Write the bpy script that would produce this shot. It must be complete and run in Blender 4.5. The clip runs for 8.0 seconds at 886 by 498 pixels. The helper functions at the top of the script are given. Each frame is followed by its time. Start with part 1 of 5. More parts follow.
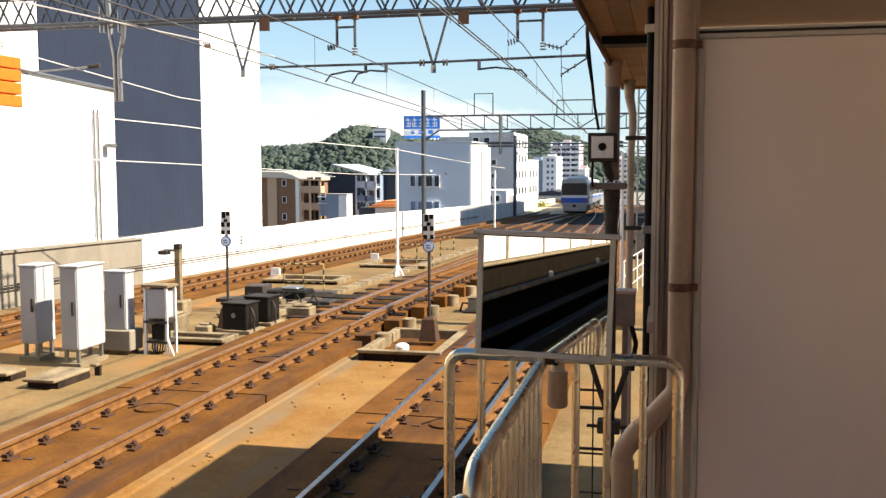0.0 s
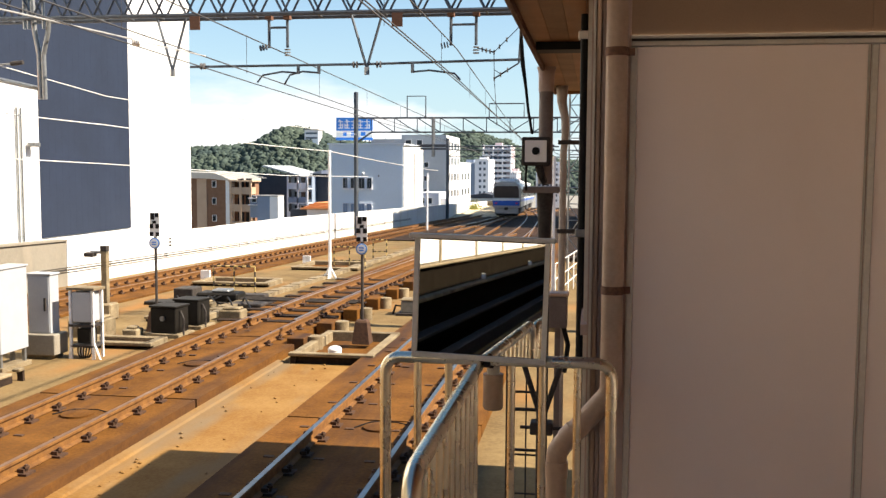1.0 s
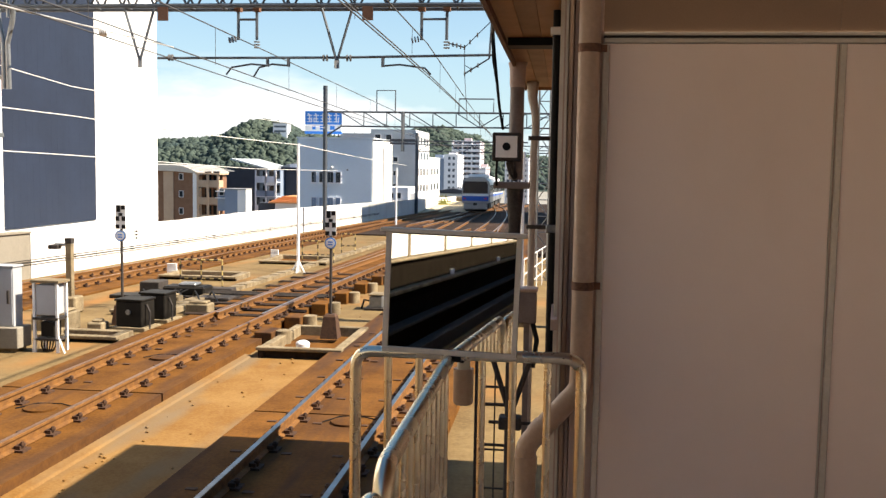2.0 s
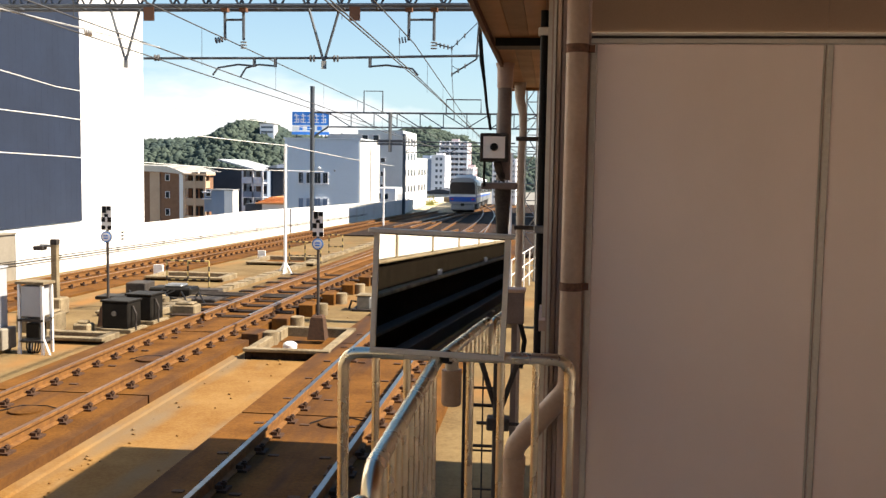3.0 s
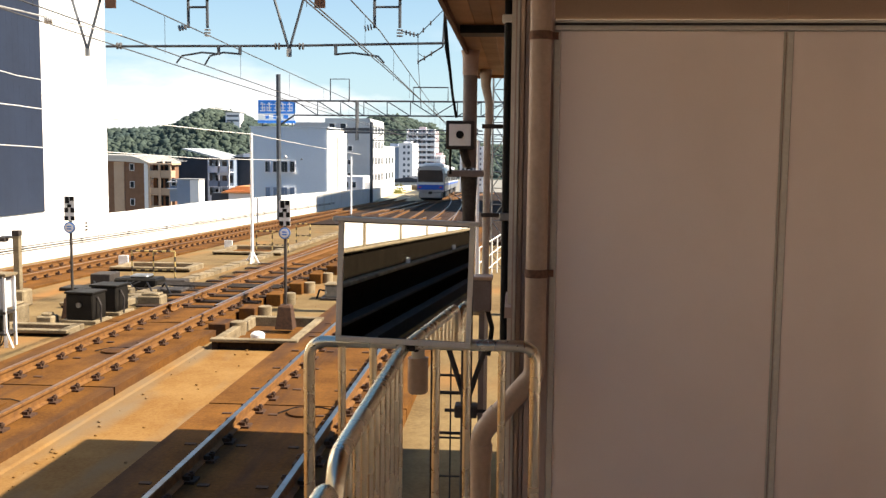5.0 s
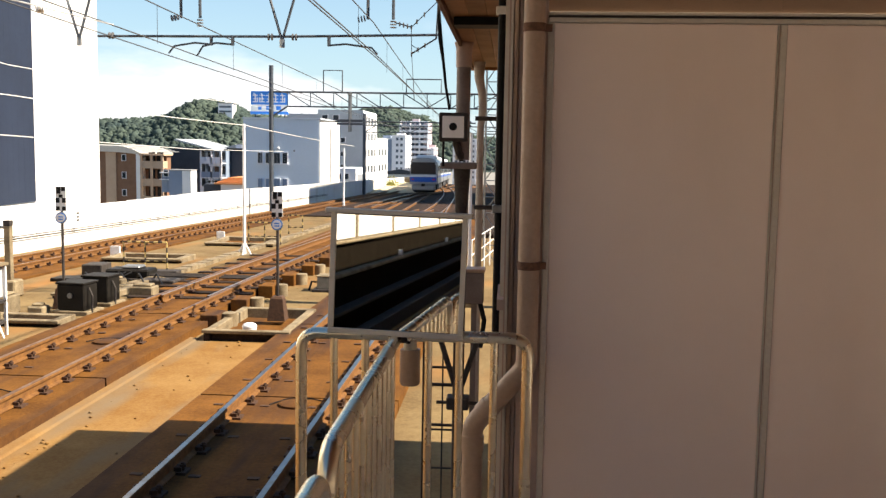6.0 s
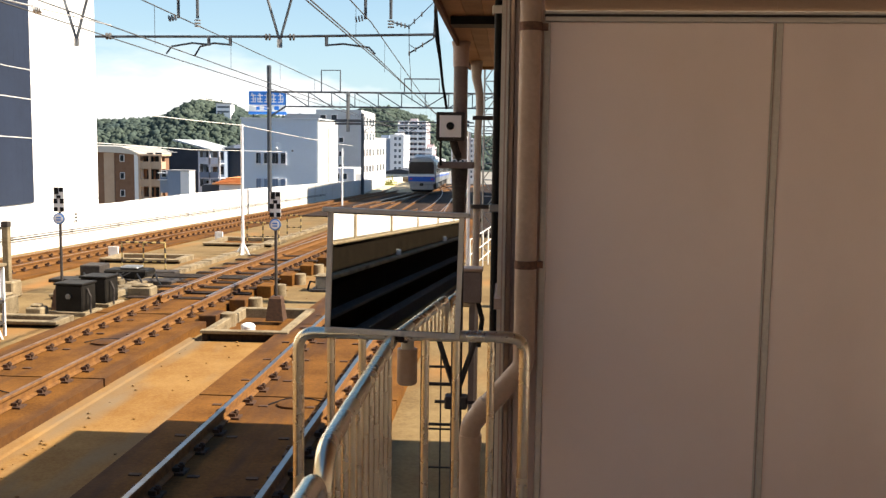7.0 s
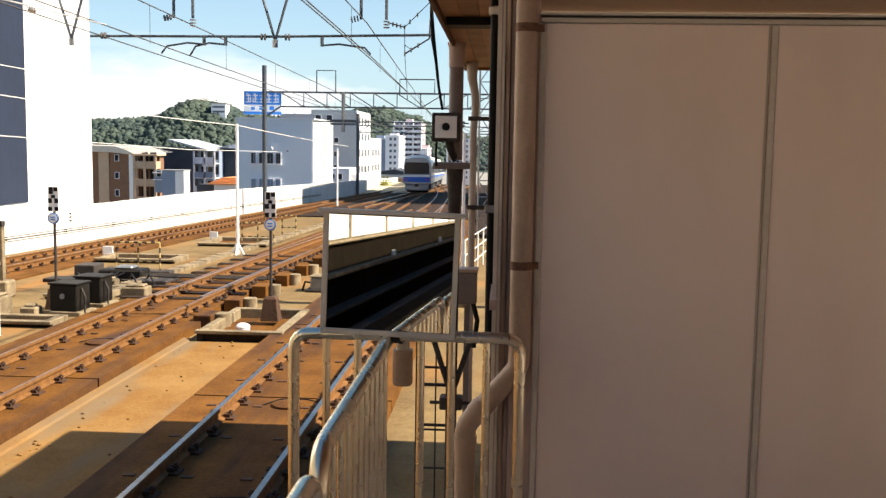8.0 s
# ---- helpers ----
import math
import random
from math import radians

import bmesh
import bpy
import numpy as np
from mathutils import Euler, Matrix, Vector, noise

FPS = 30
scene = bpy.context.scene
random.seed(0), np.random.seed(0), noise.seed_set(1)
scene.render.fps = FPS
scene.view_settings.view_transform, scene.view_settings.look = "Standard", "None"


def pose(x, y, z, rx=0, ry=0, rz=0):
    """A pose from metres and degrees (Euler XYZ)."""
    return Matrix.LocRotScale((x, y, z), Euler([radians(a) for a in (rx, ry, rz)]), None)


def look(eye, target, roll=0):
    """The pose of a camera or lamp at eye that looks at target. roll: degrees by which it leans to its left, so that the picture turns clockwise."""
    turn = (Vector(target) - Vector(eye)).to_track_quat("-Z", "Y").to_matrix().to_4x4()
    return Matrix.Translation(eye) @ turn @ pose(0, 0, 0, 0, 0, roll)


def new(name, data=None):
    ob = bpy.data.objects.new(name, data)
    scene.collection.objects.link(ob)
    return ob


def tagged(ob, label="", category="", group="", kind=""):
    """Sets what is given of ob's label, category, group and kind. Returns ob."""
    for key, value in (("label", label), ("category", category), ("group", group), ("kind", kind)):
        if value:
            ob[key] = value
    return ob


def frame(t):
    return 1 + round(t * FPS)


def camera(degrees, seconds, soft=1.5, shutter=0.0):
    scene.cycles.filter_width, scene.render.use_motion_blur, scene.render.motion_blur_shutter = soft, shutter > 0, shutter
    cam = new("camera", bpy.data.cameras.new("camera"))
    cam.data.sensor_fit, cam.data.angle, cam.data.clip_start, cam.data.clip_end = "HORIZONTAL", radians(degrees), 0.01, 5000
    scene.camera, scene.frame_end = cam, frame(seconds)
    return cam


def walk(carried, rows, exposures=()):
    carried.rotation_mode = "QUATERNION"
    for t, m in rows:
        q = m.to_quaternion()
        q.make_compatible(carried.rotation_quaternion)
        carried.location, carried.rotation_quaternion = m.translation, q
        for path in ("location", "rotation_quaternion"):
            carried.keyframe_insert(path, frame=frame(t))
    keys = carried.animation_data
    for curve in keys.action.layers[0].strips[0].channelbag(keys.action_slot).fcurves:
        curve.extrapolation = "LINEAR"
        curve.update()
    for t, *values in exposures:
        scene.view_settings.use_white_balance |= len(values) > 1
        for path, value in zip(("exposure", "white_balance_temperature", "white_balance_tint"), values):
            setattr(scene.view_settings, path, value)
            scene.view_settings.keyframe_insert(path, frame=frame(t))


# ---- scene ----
cam = camera(49.0, 8.0, soft=1.4)
EYE = (0.0, 0.0, 2.95)


def row(t, yaw, pitch, roll, dx=0.0, dy=0.0, dz=0.0):
    return (t, pose(EYE[0] + dx, EYE[1] + dy, EYE[2] + dz, 90 + pitch, roll, yaw))


walk(cam, [
    row(0.0, 12.762, -4.807, 0.094, 0.014, -0.011, 0.001),
    row(0.1, 11.665, -5.038, 0.110, 0.012, -0.011, 0.001),
    row(0.2, 10.884, -5.208, 0.110, 0.011, -0.012, 0.002),
    row(0.3, 10.414, -5.163, 0.100, 0.010, -0.013, 0.003),
    row(0.4, 10.210, -5.060, 0.110, 0.008, -0.014, 0.004),
    row(0.5, 10.091, -5.010, 0.115, 0.007, -0.014, 0.005),
    row(0.7, 9.359, -4.848, -0.050, 0.004, -0.017, 0.005),
    row(1.0, 8.797, -4.665, -0.336, -0.001, -0.021, 0.006),
    row(1.2, 8.600, -4.467, -0.550, -0.006, -0.023, 0.005),
    row(1.5, 8.092, -4.498, -0.818, -0.012, -0.025, 0.004),
    row(1.7, 7.555, -4.926, -0.860, -0.013, -0.022, 0.004),
    row(2.8, 6.419, -4.905, -0.920, -0.016, -0.008, 0.003),
    row(3.0, 6.238, -4.885, -0.905, -0.017, -0.005, 0.003),
    row(3.5, 5.564, -4.859, -0.845, -0.013, -0.011, 0.004),
    row(4.0, 5.095, -4.923, -0.512, -0.010, -0.003, 0.003),
    row(4.5, 4.710, -5.331, -0.411, -0.004, -0.002, 0.002),
    row(4.7, 4.559, -5.450, -0.480, -0.004, -0.002, 0.002),
    row(5.8, 3.940, -5.882, -0.880, -0.005, 0.000, 0.001),
    row(6.0, 3.929, -6.011, -0.923, -0.005, 0.001, 0.000),
    row(6.5, 3.845, -6.077, -0.777, -0.002, 0.007, 0.000),
    row(7.0, 3.832, -6.035, -0.739, 0.003, 0.000, -0.001),
    row(7.5, 3.685, -6.051, -0.941, 0.000, -0.003, 0.000),
    row(8.0, 3.550, -6.000, -0.900),
], exposures=[(0.0, 1.45, 6850, 11), (8.0, 1.45, 6850, 11)])

# ---- daylight ----
SUN_EL, SUN_AZ = radians(44.5), radians(91)      # azimuth clockwise from +y
sun_dir = Vector((math.cos(SUN_EL) * math.sin(SUN_AZ), math.cos(SUN_EL) * math.cos(SUN_AZ), math.sin(SUN_EL)))
world = bpy.data.worlds.new("sky")
scene.world = world
world.use_nodes = True
wn = world.node_tree
wn.nodes.clear()
sky = wn.nodes.new("ShaderNodeTexSky")
sky.sky_type = "NISHITA"
sky.sun_disc = False
sky.sun_elevation, sky.sun_rotation = SUN_EL, SUN_AZ
sky.air_density, sky.dust_density, sky.ozone_density = 1.2, 0.4, 1.6
back = wn.nodes.new("ShaderNodeBackground")
back.inputs["Strength"].default_value = 0.05
wout = wn.nodes.new("ShaderNodeOutputWorld")
cool = wn.nodes.new("ShaderNodeMix")        # thin humid summer air: paler and cooler towards the horizon
cool.data_type, cool.blend_type = "RGBA", "MULTIPLY"
cool.inputs["Factor"].default_value = 1.0
cool.inputs["B"].default_value = (0.67, 0.97, 1.20, 1)
wn.links.new(sky.outputs[0], cool.inputs["A"])
wtc = wn.nodes.new("ShaderNodeTexCoord")
wsep = wn.nodes.new("ShaderNodeSeparateXYZ")
wn.links.new(wtc.outputs["Generated"], wsep.inputs[0])
wmr = wn.nodes.new("ShaderNodeMapRange")       # humid haze that whitens the low sky all round
wmr.inputs["From Min"].default_value, wmr.inputs["From Max"].default_value = 0.0, 0.30
wmr.inputs["To Min"].default_value, wmr.inputs["To Max"].default_value = 0.7, 0.0
wn.links.new(wsep.outputs["Z"], wmr.inputs["Value"])
haze = wn.nodes.new("ShaderNodeMix")
haze.data_type = "RGBA"
haze.inputs["B"].default_value = (5.6, 7.1, 8.3, 1)
wn.links.new(wmr.outputs[0], haze.inputs["Factor"])
wn.links.new(cool.outputs["Result"], haze.inputs["A"])
wmap = wn.nodes.new("ShaderNodeMapping")        # fair-weather cloud bank low over the whole horizon
wmap.inputs["Scale"].default_value = (1.0, 1.0, 3.2)
wn.links.new(wtc.outputs["Generated"], wmap.inputs["Vector"])
wno = wn.nodes.new("ShaderNodeTexNoise")
wno.inputs["Scale"].default_value, wno.inputs["Detail"].default_value, wno.inputs["Roughness"].default_value = 3.2, 7, 0.55
wn.links.new(wmap.outputs[0], wno.inputs["Vector"])
wcl = wn.nodes.new("ShaderNodeMapRange")
wcl.inputs["From Min"].default_value, wcl.inputs["From Max"].default_value = 0.47, 0.60
wn.links.new(wno.outputs["Fac"], wcl.inputs["Value"])
wlo = wn.nodes.new("ShaderNodeMapRange")
wlo.inputs["From Min"].default_value, wlo.inputs["From Max"].default_value = 0.05, 0.13
wlo.inputs["To Min"].default_value, wlo.inputs["To Max"].default_value = 0.95, 0.0
wn.links.new(wsep.outputs["Z"], wlo.inputs["Value"])
wmu = wn.nodes.new("ShaderNodeMath")
wmu.operation = "MULTIPLY"
wn.links.new(wcl.outputs[0], wmu.inputs[0])
wn.links.new(wlo.outputs[0], wmu.inputs[1])
cloud = wn.nodes.new("ShaderNodeMix")
cloud.data_type = "RGBA"
cloud.inputs["B"].default_value = (9.3, 9.5, 9.9, 1)
wn.links.new(wmu.outputs[0], cloud.inputs["Factor"])
wn.links.new(haze.outputs["Result"], cloud.inputs["A"])
wn.links.new(cloud.outputs["Result"], back.inputs["Color"])
wn.links.new(back.outputs[0], wout.inputs["Surface"])
sun = new("sun", bpy.data.lights.new("sun", "SUN"))
sun.data.energy, sun.data.angle, sun.data.color = 5.0, radians(0.55), (1.0, 0.90, 0.76)
sun.matrix_world = look((20, 10, 40), Vector((20, 10, 40)) - sun_dir)


# ---- materials ----
def mat(name, a, b=None, rough=0.7, metal=0.0, scale=6.0, fine=60.0, bump=0.15, dist=0.01, spec=0.4, streak=None, mix=0.5, rnd=0.0, island=False):
    """Two colours mixed by noise at two sizes, with relief; streak: a third colour in lengthwise or downward stains."""
    m = bpy.data.materials.new(name)
    m.use_nodes = True
    nt = m.node_tree
    bs = nt.nodes["Principled BSDF"]
    b = b or tuple(c * 0.75 for c in a)
    geo = nt.nodes.new("ShaderNodeNewGeometry")
    n1 = nt.nodes.new("ShaderNodeTexNoise")
    n1.inputs["Scale"].default_value, n1.inputs["Detail"].default_value, n1.inputs["Roughness"].default_value = scale, 6, 0.6
    n2 = nt.nodes.new("ShaderNodeTexNoise")
    n2.inputs["Scale"].default_value, n2.inputs["Detail"].default_value = fine, 4
    for n in (n1, n2):
        nt.links.new(geo.outputs["Position"], n.inputs["Vector"])
    add = nt.nodes.new("ShaderNodeMath")
    add.operation = "MULTIPLY_ADD"
    add.inputs[1].default_value, add.inputs[2].default_value = 0.62, -0.31
    nt.links.new(n2.outputs["Fac"], add.inputs[0])
    tot = nt.nodes.new("ShaderNodeMath")
    nt.links.new(n1.outputs["Fac"], tot.inputs[0])
    nt.links.new(add.outputs[0], tot.inputs[1])
    ramp = nt.nodes.new("ShaderNodeMapRange")
    ramp.inputs["From Min"].default_value, ramp.inputs["From Max"].default_value = mix - 0.2, mix + 0.2
    nt.links.new(tot.outputs[0], ramp.inputs["Value"])
    cm = nt.nodes.new("ShaderNodeMix")
    cm.data_type = "RGBA"
    cm.inputs["A"].default_value, cm.inputs["B"].default_value = (*a, 1), (*b, 1)
    nt.links.new(ramp.outputs[0], cm.inputs["Factor"])
    col = cm.outputs["Result"]
    if streak:
        sc, vec, lo, hi = streak[1], streak[2], streak[3], streak[4]
        mp = nt.nodes.new("ShaderNodeMapping")
        mp.inputs["Scale"].default_value = vec
        nt.links.new(geo.outputs["Position"], mp.inputs["Vector"])
        n3 = nt.nodes.new("ShaderNodeTexNoise")
        n3.inputs["Scale"].default_value, n3.inputs["Detail"].default_value = sc, 5
        nt.links.new(mp.outputs[0], n3.inputs["Vector"])
        r3 = nt.nodes.new("ShaderNodeMapRange")
        r3.inputs["From Min"].default_value, r3.inputs["From Max"].default_value = lo, hi
        nt.links.new(n3.outputs["Fac"], r3.inputs["Value"])
        c3 = nt.nodes.new("ShaderNodeMix")
        c3.data_type = "RGBA"
        nt.links.new(r3.outputs[0], c3.inputs["Factor"])
        nt.links.new(col, c3.inputs["A"])
        c3.inputs["B"].default_value = (*streak[0], 1)
        col = c3.outputs["Result"]
    if rnd:
        oi = nt.nodes.new("ShaderNodeObjectInfo") if not island else geo
        hv = nt.nodes.new("ShaderNodeHueSaturation")
        mr = nt.nodes.new("ShaderNodeMapRange")
        mr.inputs["To Min"].default_value, mr.inputs["To Max"].default_value = 1 - rnd, 1 + rnd
        nt.links.new(oi.outputs["Random Per Island" if island else "Random"], mr.inputs["Value"])
        nt.links.new(mr.outputs[0], hv.inputs["Value"])
        nt.links.new(col, hv.inputs["Color"])
        col = hv.outputs["Color"]
    nt.links.new(col, bs.inputs["Base Color"])
    rr = nt.nodes.new("ShaderNodeMapRange")
    rr.inputs["To Min"].default_value, rr.inputs["To Max"].default_value = max(rough - 0.12, 0.03), min(rough + 0.12, 1)
    nt.links.new(n1.outputs["Fac"], rr.inputs["Value"])
    nt.links.new(rr.outputs[0], bs.inputs["Roughness"])
    bs.inputs["Metallic"].default_value = metal
    bs.inputs["Specular IOR Level"].default_value = spec
    if bump:
        bp = nt.nodes.new("ShaderNodeBump")
        bp.inputs["Strength"].default_value, bp.inputs["Distance"].default_value = bump, dist
        nt.links.new(tot.outputs[0], bp.inputs["Height"])
        nt.links.new(bp.outputs[0], bs.inputs["Normal"])
    return m


def glow(name, col, strength):
    m = mat(name, col, col, 0.4, bump=0)
    bs = m.node_tree.nodes["Principled BSDF"]
    bs.inputs["Emission Color"].default_value, bs.inputs["Emission Strength"].default_value = (*col, 1), strength
    return m


M = dict(
    ballast=mat("dark_ballast", (0.043, 0.029, 0.021), (0.017, 0.012, 0.010), 0.95, scale=7, fine=40, bump=0.6, dist=0.03, spec=0.1),
    ceil=mat("white_painted_steel", (0.78, 0.77, 0.74), (0.70, 0.69, 0.66), 0.6, scale=2, bump=0.05),
    paving=mat("brown_platform_paving", (0.62, 0.555, 0.51), (0.54, 0.485, 0.445), 0.8, scale=2, fine=40, bump=0.2),
    slab=mat("rusty_slab", (0.1597, 0.0681, 0.0139), (0.0813, 0.0340, 0.0082), 0.85, scale=1.6, fine=25, bump=0.5, streak=((0.050, 0.026, 0.016), 1.3, (1.8, 0.2, 1), 0.48, 0.68), spec=0.1),
    trough=mat("rust_washed_concrete", (0.2425, 0.1395, 0.0482), (0.1697, 0.0818, 0.0215), 0.85, scale=1.3, fine=30, bump=0.45, streak=((0.17, 0.118, 0.066), 1.1, (1.5, 0.35, 1), 0.48, 0.68), spec=0.1),
    deck=mat("grey_deck_concrete", (0.1998, 0.1401, 0.0651), (0.1222, 0.0808, 0.0370), 0.88, scale=1.0, fine=22, bump=0.3, streak=((0.24, 0.12, 0.04), 0.8, (1, 0.35, 1), 0.53, 0.75), spec=0.1),
    kerb=mat("weathered_concrete", (0.272, 0.215, 0.129), (0.109, 0.079, 0.043), 0.85, scale=3, fine=45, bump=0.35, rnd=0.12),
    rust=mat("rail_rust", (0.212, 0.095, 0.022), (0.106, 0.045, 0.012), 0.75, metal=0.1, scale=9, fine=90, bump=0.2),
    railtop=mat("polished_rail_top", (0.50, 0.45, 0.41), (0.42, 0.33, 0.25), 0.33, metal=1.0, scale=3, fine=12, bump=0.0),
    dulltop=mat("tarnished_rail_top", (0.20, 0.125, 0.085), (0.13, 0.07, 0.04), 0.45, metal=0.5, scale=3, fine=12, bump=0.0),
    clip=mat("rusty_fastener", (0.083, 0.038, 0.017), (0.037, 0.019, 0.011), 0.8, scale=20, bump=0.2),
    blackbox=mat("black_enamel", (0.010, 0.009, 0.008), (0.018, 0.016, 0.013), 0.55, spec=0.12, scale=6, bump=0.1),
    steel=mat("galvanised_steel", (0.2880, 0.2952, 0.2952), (0.2016, 0.2088, 0.2088), 0.45, metal=0.7, scale=8, bump=0.08),
    # stainless with a gold tint for the reflection of sunlit ground
    inox=mat("gold_tinted_stainless", (0.84, 0.75, 0.57), (0.76, 0.67, 0.49), 0.27, metal=1.0, scale=5, fine=30, bump=0.0),
    dark=mat("dark_painted_steel", (0.0612, 0.0540, 0.0490), (0.0360, 0.0302, 0.0274), 0.6, scale=8, bump=0.15, spec=0.1),
    gantry=mat("weathered_grey_steel", (0.0828, 0.1008, 0.1224), (0.0612, 0.0684, 0.0792), 0.6, metal=0.2, scale=5, bump=0.15),
    wire=mat("dull_cable", (0.0936, 0.0936, 0.0972), (0.0648, 0.0648, 0.0648), 0.6, metal=0.3, bump=0),
    white_wire=mat("pale_cable_sheath", (0.7, 0.7, 0.68), (0.55, 0.55, 0.53), 0.5, bump=0),
    insulator=mat("grey_porcelain", (0.1440, 0.1440, 0.1476), (0.1080, 0.1044, 0.1008), 0.3, bump=0.0),
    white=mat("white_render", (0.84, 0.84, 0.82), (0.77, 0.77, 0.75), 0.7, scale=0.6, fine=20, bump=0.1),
    panelgrey=mat("slate_blue_cladding", (0.0223, 0.0310, 0.0546), (0.0192, 0.0267, 0.0459), 0.6, spec=0.2, scale=0.5, fine=15, bump=0.05),
    parapet=mat("white_parapet_panel", (0.80, 0.79, 0.76), (0.73, 0.71, 0.67), 0.75, scale=0.8, bump=0.1, streak=((0.62, 0.58, 0.5), 0.8, (1, 0.8, 0.25), 0.58, 0.8)),
    conc=mat("bare_concrete_wall", (0.243, 0.219, 0.176), (0.183, 0.163, 0.127), 0.85, scale=1.2, fine=30, bump=0.2, streak=((0.30, 0.26, 0.2), 1.2, (1, 1, 0.25), 0.55, 0.8)),
    cream=mat("cream_wall_panel", (0.835, 0.695, 0.610), (0.785, 0.650, 0.567), 0.55, scale=1.6, fine=240, bump=0.12, dist=0.002, streak=((0.72, 0.585, 0.50), 1.5, (1, 1, 0.35), 0.55, 0.85)),
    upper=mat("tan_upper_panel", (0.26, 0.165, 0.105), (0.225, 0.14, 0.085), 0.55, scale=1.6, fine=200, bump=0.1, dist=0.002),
    trimcream=mat("aluminium_joint_strip", (0.60, 0.55, 0.47), (0.51, 0.465, 0.395), 0.45, metal=0.2, scale=5, bump=0.05),
    pipe=mat("aged_beige_plastic_pipe", (0.43, 0.30, 0.215), (0.36, 0.245, 0.17), 0.45, scale=5, bump=0.06),
    band=mat("rusted_pipe_band", (0.17, 0.08, 0.045), (0.1, 0.05, 0.03), 0.8, scale=30, bump=0.2),
    wood=mat("varnished_soffit_board", (0.26, 0.125, 0.048), (0.18, 0.082, 0.03), 0.55, scale=3, fine=60, bump=0.1, streak=((0.17, 0.085, 0.04), 3, (4, 0.3, 1), 0.5, 0.75), rnd=0.35),
    raingrey=mat("weathered_rain_pipe", (0.42, 0.37, 0.32), (0.32, 0.27, 0.225), 0.5, scale=6, bump=0.08),
    postgrey=mat("grey_brown_post_paint", (0.19, 0.15, 0.135), (0.14, 0.108, 0.092), 0.5, scale=5, bump=0.1),
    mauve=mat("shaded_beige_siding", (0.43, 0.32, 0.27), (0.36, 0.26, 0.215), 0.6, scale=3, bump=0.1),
    cabinet=mat("white_cabinet_enamel", (0.3808, 0.3944, 0.4144), (0.3400, 0.3536, 0.3744), 0.4, scale=3, fine=60, bump=0.03),
    signface=mat("sign_white", (0.82, 0.82, 0.80), (0.76, 0.76, 0.74), 0.4, bump=0),
    black=mat("matt_black", (0.0086, 0.0086, 0.0094), (0.0144, 0.0144, 0.0144), 0.5, bump=0, spec=0.1),
    blue=mat("sign_blue", (0.03, 0.22, 0.70), (0.03, 0.20, 0.63), 0.4, bump=0),
    orange=mat("orange_sign_panel", (0.72, 0.17, 0.015), (0.62, 0.13, 0.012), 0.45, bump=0.02),
    brown=mat("brown_brick_cladding", (0.235, 0.125, 0.072), (0.190, 0.100, 0.056), 0.8, scale=2, bump=0.1),
    tan=mat("tan_render", (0.52, 0.37, 0.25), (0.45, 0.315, 0.21), 0.8, scale=1, bump=0.1),
    navy=mat("dark_slate_siding", (0.0540, 0.0590, 0.0720), (0.0432, 0.0475, 0.0576), 0.7, scale=1, bump=0.1),
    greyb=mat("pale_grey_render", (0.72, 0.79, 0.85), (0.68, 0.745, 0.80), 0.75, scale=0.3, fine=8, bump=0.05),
    roof=mat("grey_roofing", (0.35, 0.35, 0.35), (0.26, 0.26, 0.26), 0.6, scale=1, bump=0.1),
    tileroof=mat("orange_roof_tile", (0.62, 0.28, 0.10), (0.5, 0.21, 0.08), 0.7, scale=2, bump=0.1),
    glass=mat("dark_window_glass", (0.0252, 0.0324, 0.0396), (0.0180, 0.0216, 0.0252), 0.12, spec=0.7, scale=1, bump=0),
    # foliage greyed and blued in its colour to stand in for distant haze
    leaf=mat("hazed_hill_foliage", (0.0713, 0.0924, 0.0700), (0.0389, 0.0568, 0.0546), 0.9, spec=0.05, scale=0.05, fine=0.9, bump=0.5, dist=0.5, rnd=0.22, island=True),
    weed=mat("dry_yellow_weeds", (0.26, 0.25, 0.05), (0.13, 0.15, 0.04), 0.8, scale=3, bump=0.2),
    flats_grey=mat("plain_grey_render", (0.46, 0.50, 0.52), (0.40, 0.435, 0.455), 0.75, scale=0.4, fine=8, bump=0.05),
    # near-black colour puts canopy shade into the wall below the coping
    wallshade=mat("shade_dark_wall", (0.014, 0.011, 0.008), (0.009, 0.007, 0.005), 1.0, spec=0.0, scale=2, bump=0.2),
    soil=mat("city_ground", (0.26, 0.25, 0.22), (0.2, 0.19, 0.165), 0.9, scale=0.05, fine=0.5, bump=0.1),
    yellow=mat("faded_yellow_paint", (0.493, 0.373, 0.149), (0.388, 0.284, 0.105), 0.6, scale=12, bump=0.05),
    # far tile and panes carry haze in their colour, paler and bluer
    flats_white=mat("hazed_white_tile", (0.78, 0.78, 0.80), (0.72, 0.72, 0.75), 0.7, scale=0.5, bump=0.05),
    flats_pink=mat("pinkish_tile", (0.52, 0.42, 0.43), (0.46, 0.37, 0.39), 0.7, scale=0.5, bump=0.05),
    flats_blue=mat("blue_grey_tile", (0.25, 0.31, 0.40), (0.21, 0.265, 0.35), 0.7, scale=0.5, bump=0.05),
    soft_glass=mat("hazed_window_glass", (0.12, 0.14, 0.17), (0.09, 0.11, 0.14), 0.25, spec=0.4, scale=1, bump=0),
    sand=mat("sandy_bank", (0.498, 0.415, 0.266), (0.415, 0.340, 0.216), 0.9, scale=1, bump=0.2),
    stainless=mat("train_stainless", (0.38, 0.39, 0.40), (0.32, 0.33, 0.34), 0.38, metal=0.75, scale=1, bump=0.03),
    trainblue=mat("train_blue_band", (0.012, 0.11, 0.52), (0.012, 0.10, 0.46), 0.35, bump=0),
